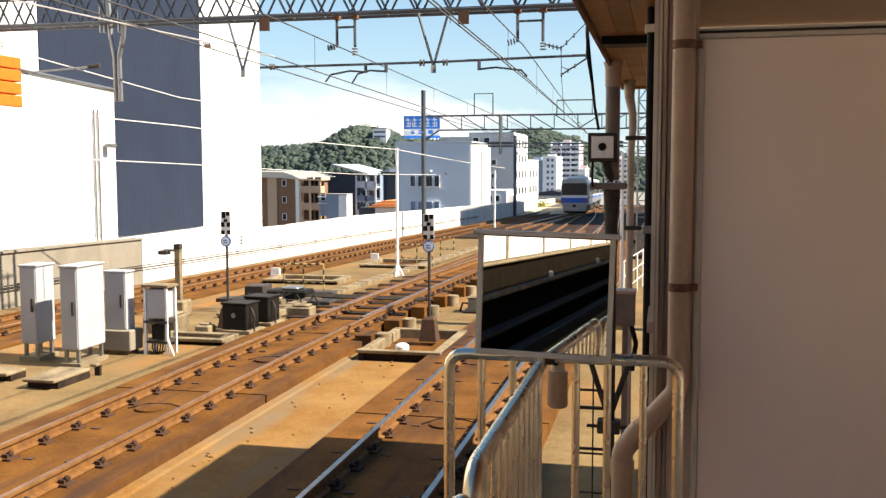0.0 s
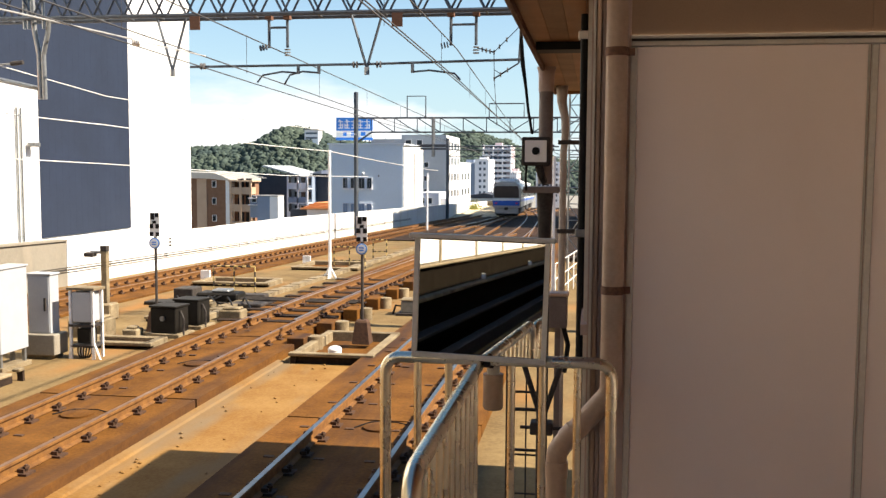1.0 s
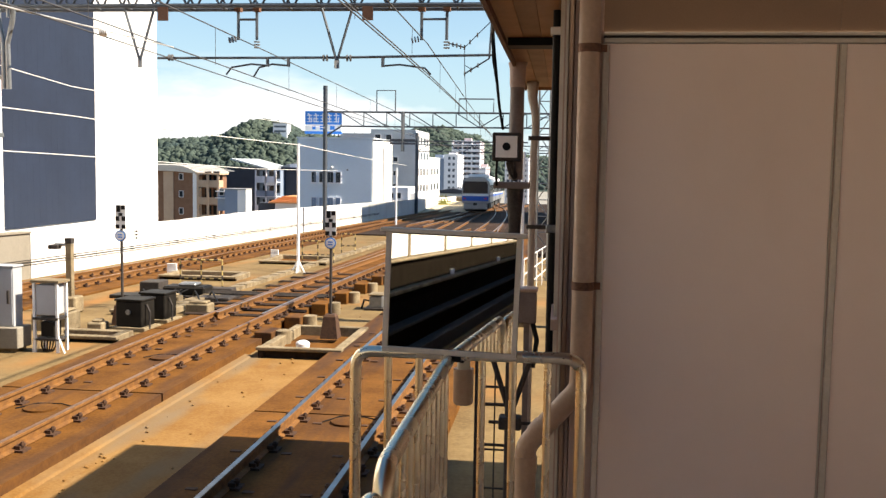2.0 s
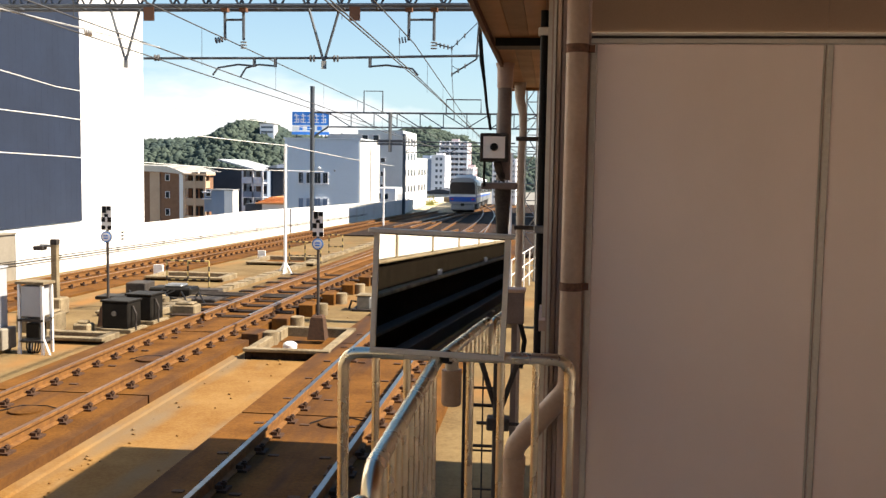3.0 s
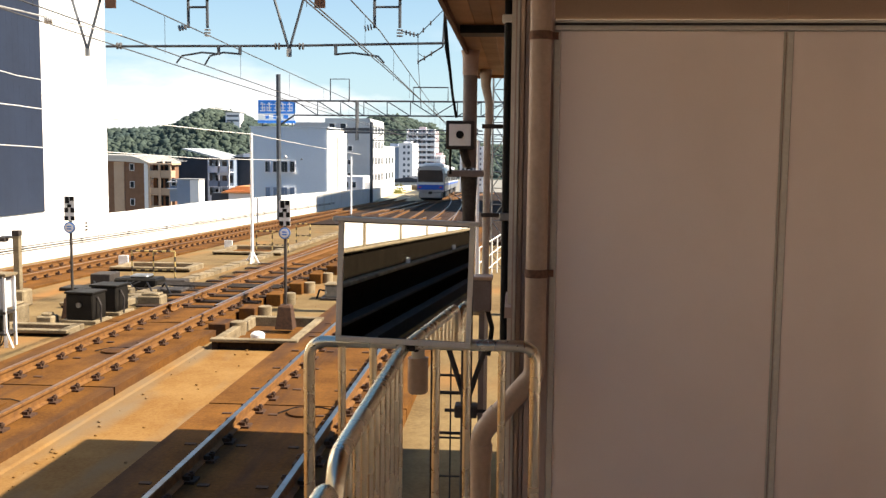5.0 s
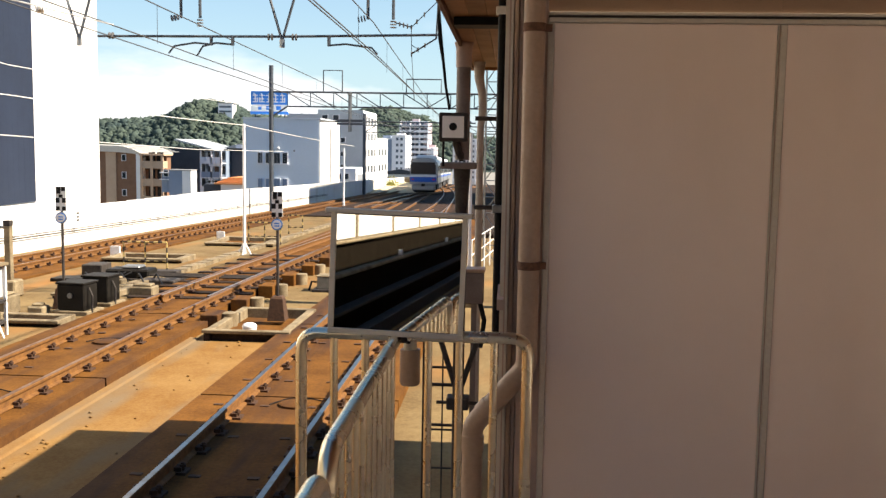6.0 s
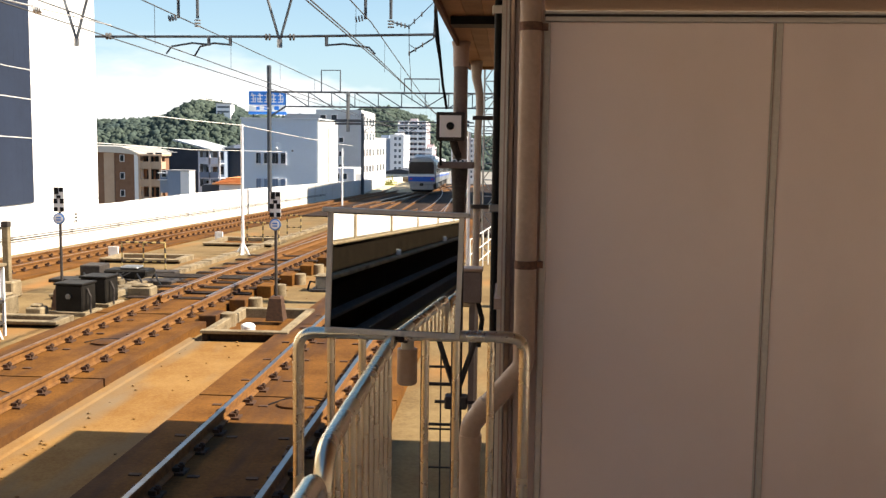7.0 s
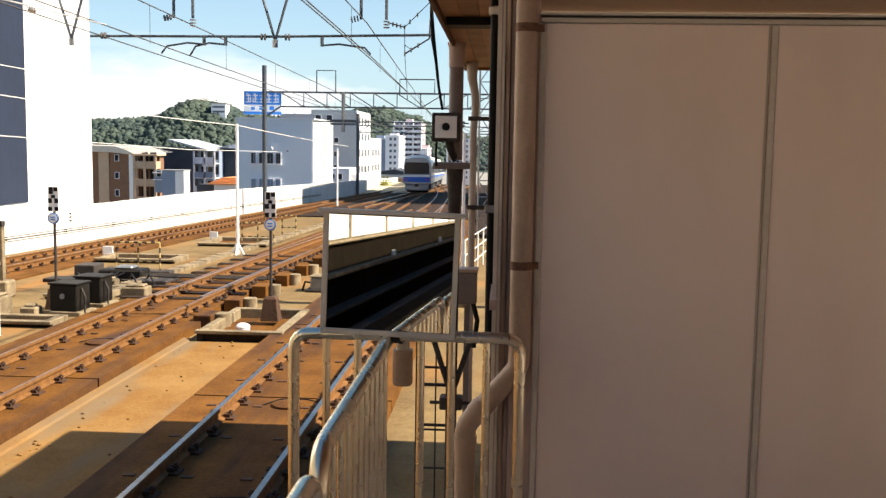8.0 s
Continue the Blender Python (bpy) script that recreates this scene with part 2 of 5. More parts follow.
    trainwhite=mat("train_white_band", (0.8, 0.81, 0.82), (0.74, 0.75, 0.76), 0.35, bump=0),
    under=mat("underframe_grey", (0.0504, 0.0504, 0.0504), (0.0324, 0.0288, 0.0288), 0.7, bump=0.1),
    redlamp=glow("tail_lamp_red", (0.35, 0.012, 0.01), 0.15),
)
mirror_m = bpy.data.materials.new("mirror_glass")
mirror_m.use_nodes = True
mb = mirror_m.node_tree.nodes["Principled BSDF"]
mb.inputs["Base Color"].default_value, mb.inputs["Metallic"].default_value, mb.inputs["Roughness"].default_value = (0.86, 0.86, 0.82, 1), 1.0, 0.015


# ---- building helpers ----
def grade(y):
    """Height of the rail level along the line: level, then falling 2.2 percent."""
    if y < 12:
        return 0.0
    if y < 24:
        return -0.022 * (y - 12) ** 2 / 24
    return -0.022 * (y - 18)


def bend(y):
    """Sideways drift of the two near lines, which swing to the left beyond the points."""
    if y < 34:
        return 0.0
    if y < 50:
        return -0.038 * (y - 34) ** 2 / 32
    return -0.038 * (y - 42)


def part(name, bm, material, parent=None, label="", smooth=False):
    """Links a bmesh as one mesh object under a thing."""
    me = bpy.data.meshes.new(name)
    bmesh.ops.recalc_face_normals(bm, faces=bm.faces)
    bm.to_mesh(me)
    bm.free()
    me.materials.append(material)
    if smooth:
        me.polygons.foreach_set("use_smooth", [True] * len(me.polygons))
        me.set_sharp_from_angle(angle=radians(40))
    ob = new(name, me)
    if parent is not None:
        ob.parent = parent
    if label:
        tagged(ob, label)
    return ob


def share(name, ob, parent, m):
    """Another object on the mesh of ob."""
    o = new(name, ob.data)
    o.parent = parent
    o.matrix_basis = m
    return o


def thing(name, at, label, category, group="", kind="", rz=0):
    e = new(name)
    e.empty_display_size = 0.1
    e.matrix_basis = pose(*at, 0, 0, rz)
    return tagged(e, label, category, group, kind)


def box(bm, x0, x1, y0, y1, z0, z1, bevel=0.0):
    vs = [bm.verts.new(p) for p in ((x0, y0, z0), (x1, y0, z0), (x1, y1, z0), (x0, y1, z0), (x0, y0, z1), (x1, y0, z1), (x1, y1, z1), (x0, y1, z1))]
    fs = [bm.faces.new([vs[i] for i in f]) for f in ((3, 2, 1, 0), (4, 5, 6, 7), (0, 1, 5, 4), (1, 2, 6, 5), (2, 3, 7, 6), (3, 0, 4, 7))]
    if bevel:
        es = {e for f in fs for e in f.edges}
        bmesh.ops.bevel(bm, geom=list(es), offset=bevel, segments=1, affect="EDGES")
    return bm


def bx(*a, bevel=0.0):
    return box(bmesh.new(), *a, bevel=bevel)


def tube(bm, pts, r, seg=10):
    pts = [Vector(p) for p in pts]
    rs = r if isinstance(r, (list, tuple)) else [r] * len(pts)
    rings, ref = [], None
    for i, p in enumerate(pts):
        d = (pts[min(i + 1, len(pts) - 1)] - pts[max(i - 1, 0)]).normalized()
        if ref is None:
            ref = d.orthogonal().normalized()
        ref = (ref - d * ref.dot(d)).normalized()
        s = d.cross(ref)
        rings.append([bm.verts.new(p + (ref * math.cos(a) + s * math.sin(a)) * rs[i]) for a in (2 * math.pi * k / seg for k in range(seg))])
    for a, b in zip(rings, rings[1:]):
        for k in range(seg):
            bm.faces.new((a[k], a[(k + 1) % seg], b[(k + 1) % seg], b[k]))
    bm.faces.new(rings[0][::-1])
    bm.faces.new(rings[-1])
    return bm


def tb(pts, r, seg=10):
    return tube(bmesh.new(), pts, r, seg)


def arc(corner, a, b, r, n=6):
    """Points that round a corner, coming from a and going to b."""
    c, a, b = Vector(corner), Vector(a), Vector(b)
    p, q = c + (a - c).normalized() * r, c + (b - c).normalized() * r
    return [p * (1 - t) ** 2 + c * 2 * t * (1 - t) + q * t * t for t in (k / n for k in range(n + 1))]


def sweep(profile, ys, zf=grade, x=0.0, xf=lambda y: 0.0):
    """A closed profile of (x, z) carried along the line."""
    bm = bmesh.new()
    rings = [[bm.verts.new((x + xf(y) + px, y, pz + zf(y))) for px, pz in profile] for y in ys]
    n = len(profile)
    for a, b in zip(rings, rings[1:]):
        for k in range(n):
            bm.faces.new((a[k], a[(k + 1) % n], b[(k + 1) % n], b[k]))
    bm.faces.new(rings[0])
    bm.faces.new(rings[-1][::-1])
    return bm


def rect(x0, x1, z0, z1):
    return [(x0, z0), (x1, z0), (x1, z1), (x0, z1)]


def steps(a, b, d):
    n = max(1, round((b - a) / d))
    return [a + (b - a) * k / n for k in range(n + 1)]


def ball(bm, at, r, sub=2, sz=1.0):
    bmesh.ops.create_icosphere(bm, subdivisions=sub, radius=r, matrix=Matrix.Translation(at) @ Matrix.Diagonal((1, 1, sz, 1)))
    return bm


# ---- ground and viaduct deck ----
bm = bmesh.new()
box(bm, -2500, 2500, -2500, 2500, -9.0, -8.0)
tagged(part("ground", bm, M["soil"]), "flat city ground far below the viaduct", "ground", kind="structure")
YS = steps(-70, 12, 8) + steps(12, 24, 1.5)[1:] + steps(24, 170, 8)[1:]
deck = part("deck_floor", sweep(rect(-15.4, 7.0, -1.4, -0.32), YS), M["deck"])
tagged(deck, "weathered grey concrete viaduct deck stained with rust", "ground", kind="structure")
# raised deck left of the double line
tagged(part("deck_floor_raised", sweep(rect(-11.2, -7.55, -0.318, -0.2), YS), M["deck"]), "raised grey concrete strip beside the tracks", "ground", kind="structure")
tagged(part("drain_floor", sweep(rect(-5.25, -3.78, -0.318, -0.313), steps(-70, 15.6, 4)), M["trough"]), "rust washed concrete drain floor between tracks", "ground", kind="structure")
tagged(part("side_floor", sweep(rect(-1.3, 6.9, -0.318, -0.30), YS), M["deck"]), "sunlit concrete walkway beside the track", "ground", kind="structure")

RAIL = [(-0.062, -0.15), (0.062, -0.15), (0.062, -0.138), (0.012, -0.122), (0.010, -0.045), (0.034, -0.036), (0.034, -0.006), (0.028, 0.0), (-0.028, 0.0), (-0.034, -0.006), (-0.034, -0.036), (-0.010, -0.045), (-0.012, -0.122), (-0.062, -0.138)]


def clip_bm():
    bm = bmesh.new()
    for s in (-1, 1):
        box(bm, s * 0.07 - 0.035, s * 0.07 + 0.035, -0.055, 0.055, -0.16, -0.095)
        tube(bm, [(s * 0.105, 0, -0.16), (s * 0.105, 0, -0.06)], 0.02, 6)
        tube(bm, [(s * 0.105, 0, -0.10), (s * 0.105, 0, -0.075)], 0.034, 6)
        box(bm, s * 0.10 - 0.055, s * 0.10 + 0.055, -0.085, 0.085, -0.165, -0.135)
    return bm


clip0 = None


def track(xc, y0, y1, half_l, half_r, clips, label, xf=lambda y: 0.0):
    """Two rails on a rust-brown slab with fasteners."""
    global clip0
    t = thing("railway_track", (0, 0, 0), label, "railway track", "parallel tracks", "structure")
    ys = [y for y in YS if y0 < y < y1]
    ys = [y0] + ys + [y1]
    y = y0
    first = clips[0] - 0.4 if clips[0] > 6 else 1.6
    while y < y1 - 0.1:
        ye = min(y + (5.0 if y >= first - 0.1 and y < 60 else (first - y if y < first - 0.1 else y1 - y)), y1)
        hr = half_r - (0.2 if half_r == 1.05 and y > 15 else 0.0)
        mid = [v for v in YS if y + 0.1 < v < ye - 0.1]
        part("track_slab", sweep(rect(-half_l, hr, -0.33, -0.16), [y + 0.025] + mid + [ye - 0.025], x=xc, xf=xf), M["slab"], t)
        y = ye
    for s in (-0.55, 0.55):
        r = part("rail", sweep(RAIL, ys, x=xc + s, xf=xf), M["rust"], t, "rusty steel rail")
        part("rail_head", sweep(rect(-0.027, 0.027, 0.0, 0.003), ys, x=xc + s, xf=xf), M["railtop" if xc > -4 else "dulltop"], r, "worn shiny rail top" if xc > -4 else "tarnished rail top")
        y = clips[0]
        while y < clips[1]:
            m = Matrix.Translation((xc + s + xf(y), y, grade(y)))
            if clip0 is None:
                clip0 = part("rail_fastener", clip_bm(), M["clip"], t)
                clip0.matrix_basis = m
            else:
                share("rail_fastener", clip0, t, m)
            y += 0.625
    return t


track(-2.58, -70, 160, 1.2, 1.28, (5.0, 60), "rusty rails on a brown stained slab beside the platform", bend)
track(-6.31, -70, 160, 1.25, 1.05, (7.65, 60), "rusty rails on a brown stained slab", bend)
track(-12.6, -20, 160, 1.35, 1.35, (12.0, 70), "rusty rails of the farther line beside the parapet")

# ---- parapets, platform, canopy ----
par = thing("parapet_wall", (0, 0, 0), "low viaduct parapet, bare concrete then white panels", "wall", kind="structure")
part("concrete_wall", sweep(rect(-15.45, -15.15, -1.0, 1.0), steps(-40, 26.2, 3)), M["conc"], par, "bare grey concrete parapet")
part("coping", sweep(rect(-15.5, -15.1, 1.0, 1.05), steps(-40, 26.2, 3)), M["conc"], par)
y = 26.25
while y < 90:
    top = 1.0 + min(0.14, max(0.0, (y - 36) * 0.014))
    part("wall_panel", sweep(rect(-15.42, -15.16, -0.9, top), [y, y + 1.975]), M["parapet"], par, "white parapet panel")
    y += 2.0
part("far_wall", sweep(rect(-15.42, -15.16, -0.9, 1.14), steps(90.3, 160, 6)), M["parapet"], par, "white parapet farther off")
for k, z in enumerate((0.15, 0.23)):
    c = thing("wall_cable", (0, 0, 0), "dark cable fixed along the parapet", "cable", "parapet cables")
    part("sheath", tb([(-15.08, yy, z + grade(yy)) for yy in steps(2, 80, 2.5)], 0.016, 6), M["dark"], c)
    for yy in steps(4, 78, 4):
        part("bracket", bx(-15.15, -15.06, yy - 0.02, yy + 0.02, z + grade(yy) - 0.03, z + grade(yy) + 0.018), M["dark"], c)
sg = thing("wall_notice", (-15.13, 33.2, grade(33) + 0.62), "small white notice with dark bars on the parapet", "sign")
part("plate", bx(-0.02, 0, -0.12, 0.12, -0.2, 0.2), M["signface"], sg)
for zz in (-0.12, 0.0, 0.12):
    part("bar", bx(0.0, 0.006, -0.09, 0.09, zz - 0.035, zz + 0.035), M["dark"], sg)

plat = thing("platform", (0, 0, 0), "concrete station platform under a canopy", "platform", kind="structure")
part("platform_slab", bx(-1.25, 9.0, -70, 4.12, -0.5, 1.1, bevel=0.01), M["paving"], plat)
part("edge_coping", bx(-1.31, -0.85, -70, 4.12, 1.1, 1.14), M["kerb"], plat)
# canopy is out of view, its edges set to shade wall and tracks
can = thing("canopy", (0, 0, 0), "unseen flat steel canopy shading the platform", "roof", kind="structure")
for x0, ya, yb in ((-0.45, -5.0, 4.28), (-1.4, -70, -5.02)):
    part("roof_sheet", bx(x0, 7.5, ya, yb, 4.27, 4.4), M["roof"], can)
    part("soffit", bx(x0 + 0.03, 7.47, ya, yb, 4.25, 4.268), M["wood"], can, "varnished board soffit")
    part("fascia", bx(x0 - 0.04, x0, ya, yb, 4.15, 4.36), M["dark"], can)
for yy in (-8, -18, -28, -38):
    part("canopy_post", tb([(2.2, yy, 1.1), (2.2, yy, 4.25)], 0.09, 12), M["steel"], can)
# added wall out of view, tall enough to hold off low sky light
tagged(part("wall_station", bx(8.6, 8.8, -70, 4.3, 1.1, 3.7), M["cream"]), "unseen cream rear wall added to block low sky light", "wall", kind="structure")
far = thing("opposite_platform", (0, 0, 0), "opposite platform edge with white wind screen", "platform", kind="structure")
# side wall and ledge face take their shade from a near-black colour
part("edge_wall", bx(-5.05, -4.60, -70, -5, -0.4, 1.78), M["wallshade"], far, "platform side wall coloured dark for shade")
part("edge_coping", bx(-5.0, -4.50, -70, -5, 1.78, 1.83, bevel=0.01), M["kerb"], far)
part("ledge", bx(-4.60, -4.40, -70, -6.0, 1.14, 1.22, bevel=0.01), M["kerb"], far, "pale maintenance ledge")
part("ledge_face", bx(-4.60, -4.56, -70, -6.0, 0.82, 1.13), M["wallshade"], far)
part("lower_ledge", bx(-4.60, -4.30, -70, -5, 0.44, 0.50), M["dark"], far)
for yy in steps(-60, -9, 8.5):
    part("ledge_stop", bx(-4.56, -4.46, yy - 0.05, yy + 0.05, 1.221, 1.36, bevel=0.01), M["signface"], far)
for k in range(16):
    part("screen_panel", bx(-4.68, -4.63, -8.95 - 4.0 * k, -5.05 - 4.0 * k, 1.86, 3.5), M["parapet"], far)
    part("screen_post", bx(-4.63, -4.60, -5.08 - 4.0 * k, -4.92 - 4.0 * k, 1.832, 3.6), M["kerb"], far)
tagged(part("cable_duct", bx(-4.4, -4.1, -60, -6, -0.32, 0.0), M["dark"]), "dark cable duct beside the rails", "duct", kind="structure")

# ---- platform end fence with mirror ----
Z = 2.19
fence = thing("end_fence", (-0.45, 3.85, 1.1), "brushed stainless tube fence at the platform end", "fence", "platform fences")


def fpart(name, pts, r, parent, seg=12, m="inox"):
    o = Vector((-0.45, 3.85, 1.1))
    return part(name, tb([Vector(p) - o for p in pts], r, seg), M[m], parent, smooth=True)


LO, LX0, LX1, LY = 1.1, -0.835, 0.085, 3.85
loop = [(LX0, LY, LO)] + arc((LX0, LY, Z), (LX0, LY, 0), (0, LY, Z), 0.07) + arc((LX1, LY, Z), (-1, LY, Z), (LX1, LY, 0), 0.07) + [(LX1, LY, LO)]
fpart("top_loop", loop, 0.0235, fence)
for x in (-0.70, -0.572, -0.315, -0.19, -0.05):
    fpart("upright", [(x, LY, LO), (x, LY, Z - 0.01)], 0.016, fence)
run = [(-0.45, LY - 0.02, Z - 0.02)] + arc((-0.44, 2.32, Z), (-0.45, LY, Z), (-0.44, 2.32, 0), 0.10, 8) + [(-0.44, 2.32, LO)]
fpart("hand_rail", run, 0.0265, fence)
y = 3.72
while y > 2.36:
    fpart("upright", [(-0.447, y, LO), (-0.447, y, Z - 0.012)], 0.0125, fence, 10)
    y -= 0.13
fpart("mounting_clamp", [(-0.47, LY, Z - 0.005), (-0.40, LY, Z - 0.005)], 0.027, fence, 10, "dark")
f2 = thing("side_fence", (-0.45, 2.2, 1.1), "second stainless tube fence panel beside the platform edge", "fence", "platform fences")
o2 = Vector((-0.45, 2.2, 1.1))
loop2 = [(-0.44, 2.235, LO)] + arc((-0.44, 2.235, 2.16), (-0.44, 2.235, 0), (-0.44, 0.6, 2.16), 0.09, 8) + arc((-0.44, 0.62, 2.16), (-0.44, 2.0, 2.16), (-0.44, 0.62, 0), 0.09, 8) + [(-0.44, 0.62, LO)]
part("hand_rail", tb([Vector(p) - o2 for p in loop2], 0.0265, 12), M["inox"], f2, smooth=True)
for k in range(11):
    y = 2.10 - 0.13 * k
    part("upright", tb([Vector((-0.44, y, LO)) - o2, Vector((-0.44, y, 2.15)) - o2], 0.012, 8), M["inox"], f2, smooth=True)

mir = thing("safety_mirror", (-0.445, 3.80, 2.212), "flat rectangular mirror in a metal frame on the fence", "mirror")
mir.matrix_basis = pose(-0.447, 3.806, 2.200, -1.5, 1.4, -2.3)
W, HT = 0.272, 0.49
part("backing", bx(-W, W, 0.004, 0.022, 0, HT), M["dark"], mir)
part("mirror_glass", bx(-W + 0.018, W - 0.018, -0.002, 0.0035, 0.018, HT - 0.018), mirror_m, mir, "clean mirror glass")
part("frame_side", bx(-W, -W + 0.02, -0.012, 0.003, 0, HT), M["trimcream"], mir)
part("frame_side", bx(W - 0.02, W, -0.012, 0.003, 0, HT), M["trimcream"], mir)
part("frame_bottom", bx(-W, W, -0.014, 0.003, -0.006, 0.016, bevel=0.002), M["trimcream"], mir)
part("frame_hood", bx(-W - 0.02, W + 0.02, -0.035, 0.022, HT - 0.012, HT + 0.006, bevel=0.003), M["trimcream"], mir)
cn = thing("lamp_can", (-0.398, 3.94, 1.965), "tan cylindrical lamp hood fixed below the fence", "lamp")
part("barrel", tb([(0, 0, 0), (0, 0, 0.008), (0, 0, 0.15)], [0.036, 0.042, 0.042], 18), M["pipe"], cn, smooth=True)
part("socket", tb([(0, 0, 0.15), (0, 0, 0.2)], 0.028, 14), M["trimcream"], cn, smooth=True)
part("bracket", bx(-0.008, 0.008, -0.09, 0.01, 0.19, 0.21), M["dark"], cn)

# ---- hut at the platform end ----
hut = thing("wall_south", (0, 4.3, 0), "cream panelled end wall of the platform hut", "wall", kind="structure")
part("wall_core", bx(0.06, 5.6, 0.02, 0.14, -0.4, 4.24), M["cream"], hut)
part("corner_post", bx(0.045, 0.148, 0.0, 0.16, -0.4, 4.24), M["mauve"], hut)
for k in range(5):
    x0 = 0.176 + k * 0.985
    part("wall_panel", bx(x0, x0 + 0.945, 0.004, 0.024, -0.3, 3.488, bevel=0.002), M["cream"], hut)
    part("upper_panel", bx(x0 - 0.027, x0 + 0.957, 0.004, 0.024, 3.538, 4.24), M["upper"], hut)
    part("joint_strip", bx(x0 - 0.027, x0 - 0.0015, -0.006, 0.024, -0.3, 3.488, bevel=0.002), M["trimcream"], hut)
    for xe in ((x0 - 0.031, x0 - 0.001) if k else ()):
        part("joint_seal", bx(xe, xe + 0.003, 0.002, 0.024, -0.3, 3.488), M["mauve"], hut)
    part("joint_groove", bx(x0 + 0.944, x0 + 0.960, 0.008, 0.022, -0.3, 3.488), M["trimcream"], hut)
part("trim_rail", bx(0.15, 5.4, -0.012, 0.024, 3.491, 3.511, bevel=0.003), M["trimcream"], hut)
part("trim_shadow_gap", bx(0.15, 5.4, 0.0, 0.024, 3.511, 3.523), M["dark"], hut)
part("trim_rail", bx(0.15, 5.4, -0.008, 0.024, 3.523, 3.537, bevel=0.002), M["trimcream"], hut)
for x0, x1, y0, m_ in ((-0.012, -0.002, -0.01, "trimcream"), (0.004, 0.02, 0.0, "pipe"), (0.026, 0.04, 0.012, "mauve")):
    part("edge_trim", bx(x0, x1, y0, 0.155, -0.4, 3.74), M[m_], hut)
side = thing("wall_west", (-0.02, 4.46, 0), "beige siding wall of the hut along the track", "wall", kind="structure")
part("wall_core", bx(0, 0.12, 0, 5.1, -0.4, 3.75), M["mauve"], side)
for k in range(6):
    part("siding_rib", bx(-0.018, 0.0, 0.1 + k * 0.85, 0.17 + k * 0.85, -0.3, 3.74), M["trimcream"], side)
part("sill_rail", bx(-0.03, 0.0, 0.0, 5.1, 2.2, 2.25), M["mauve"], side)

dp = thing("downpipe", (0.088, 4.245, 1.1), "beige drain pipe with rusty bands on the wall corner", "pipe")
dpo = Vector((0.088, 4.245, 1.1))
pts = [(0.088, 4.235, 4.2), (0.088, 4.235, 2.05)] + arc((0.088, 4.235, 1.985), (0.088, 4.235, 6), (-0.145, 4.235, 1.715), 0.035, 3) + arc((-0.143, 4.235, 1.715), (0.088, 4.235, 1.985), (-0.143, 4.235, 0), 0.035, 3) + [(-0.143, 4.235, -0.3)]
part("pipe_run", tb([Vector(p) - dpo for p in pts], 0.047, 18), M["pipe"], dp, smooth=True)
for z in (2.44, 3.46):
    part("band", tb([(0, -0.01, z - 0.018 - 1.1), (0, -0.01, z + 0.018 - 1.1)], 0.0505, 18), M["band"], dp, "rusted pipe band", smooth=True)
    part("band_lug", bx(0.045, 0.075, -0.02, 0.0, z - 1.115, z - 1.085), M["band"], dp)
part("elbow_collar", tb([(-0.188, -0.01, 0.668), (-0.150, -0.01, 0.712)], 0.0505, 18), M["pipe"], dp, smooth=True)
part("elbow_collar", tb([(-0.231, -0.01, 0.50), (-0.231, -0.01, 0.57)], 0.052, 18), M["pipe"], dp, smooth=True)

eave = thing("eave", (0, 0, 3.75), "varnished wooden soffit with dark fascia", "roof edge", kind="structure")
for k in range(4):
    part("soffit_board", bx(-0.385 + k * 0.112, -0.385 + k * 0.112 + 0.109, 4.32, 10.05, 0.0, 0.02), M["wood"], eave)
part("fascia", bx(-0.41, -0.388, 4.3, 9.92, -0.035, 0.16), M["band"], eave)
part("gutter", bx(-0.47, -0.412, 4.3, 9.9, 0.06, 0.15, bevel=0.01), M["dark"], eave)
part("cross_beam", bx(-0.37, 0.05, 6.1, 6.3, -0.05, -0.002), M["black"], eave)
part("roof_deck", bx(-0.45, 5.5, 4.46, 10.38, 0.17, 0.25), M["roof"], eave)
part("end_board", bx(-0.39, 0.06, 9.9, 9.93, -0.03, 0.16), M["wood"], eave)

post = thing("eave_post", (-0.375, 7.6, -0.3), "grey-brown steel post holding the eave, flanged", "post")
part("upper_shaft", tb([(0, 0, 3.15), (0, 0, 3.95)], 0.055, 16), M["postgrey"], post, smooth=True)
part("flange", bx(-0.165, 0.115, -0.1, 0.1, 3.08, 3.13, bevel=0.008), M["postgrey"], post)
part("lower_shaft", tb([(0, 0, 0), (0, 0, 2.6), (0, 0, 2.8), (0, 0, 3.08)], [0.045, 0.045, 0.05, 0.066], 16), M["dark"], post, smooth=True)
part("cap", tb([(0, 0, 3.86), (0, 0, 4.0), (0, 0, 4.05)], [0.06, 0.062, 0.075], 16), M["mauve"], post, smooth=True)
for s in (-1, 1):
    part("brace", tb([(0.0, 0, 1.27), (s * 0.165, 0, 1.78)], 0.022, 8), M["dark"], post)
part("cross_bar", tb([(-0.17, -0.02, 1.22), (0.17, -0.02, 1.22)], 0.014, 8), M["dark"], post)
part("collar", bx(-0.09, 0.09, -0.07, 0.07, 1.17, 1.27, bevel=0.01), M["dark"], post)
spk = thing("target_box", (-0.44, 7.42, 3.02), "white faced box with a round black lens", "camera")
part("case", bx(-0.108, 0.108, 0, 0.16, -0.03, 0.188, bevel=0.008), M["dark"], spk)
part("face_plate", bx(-0.082, 0.082, -0.008, 0, -0.002, 0.162), M["signface"], spk)
part("lens", tb([(0, -0.014, 0.082), (0, -0.007, 0.082)], 0.03, 18), M["black"], spk)
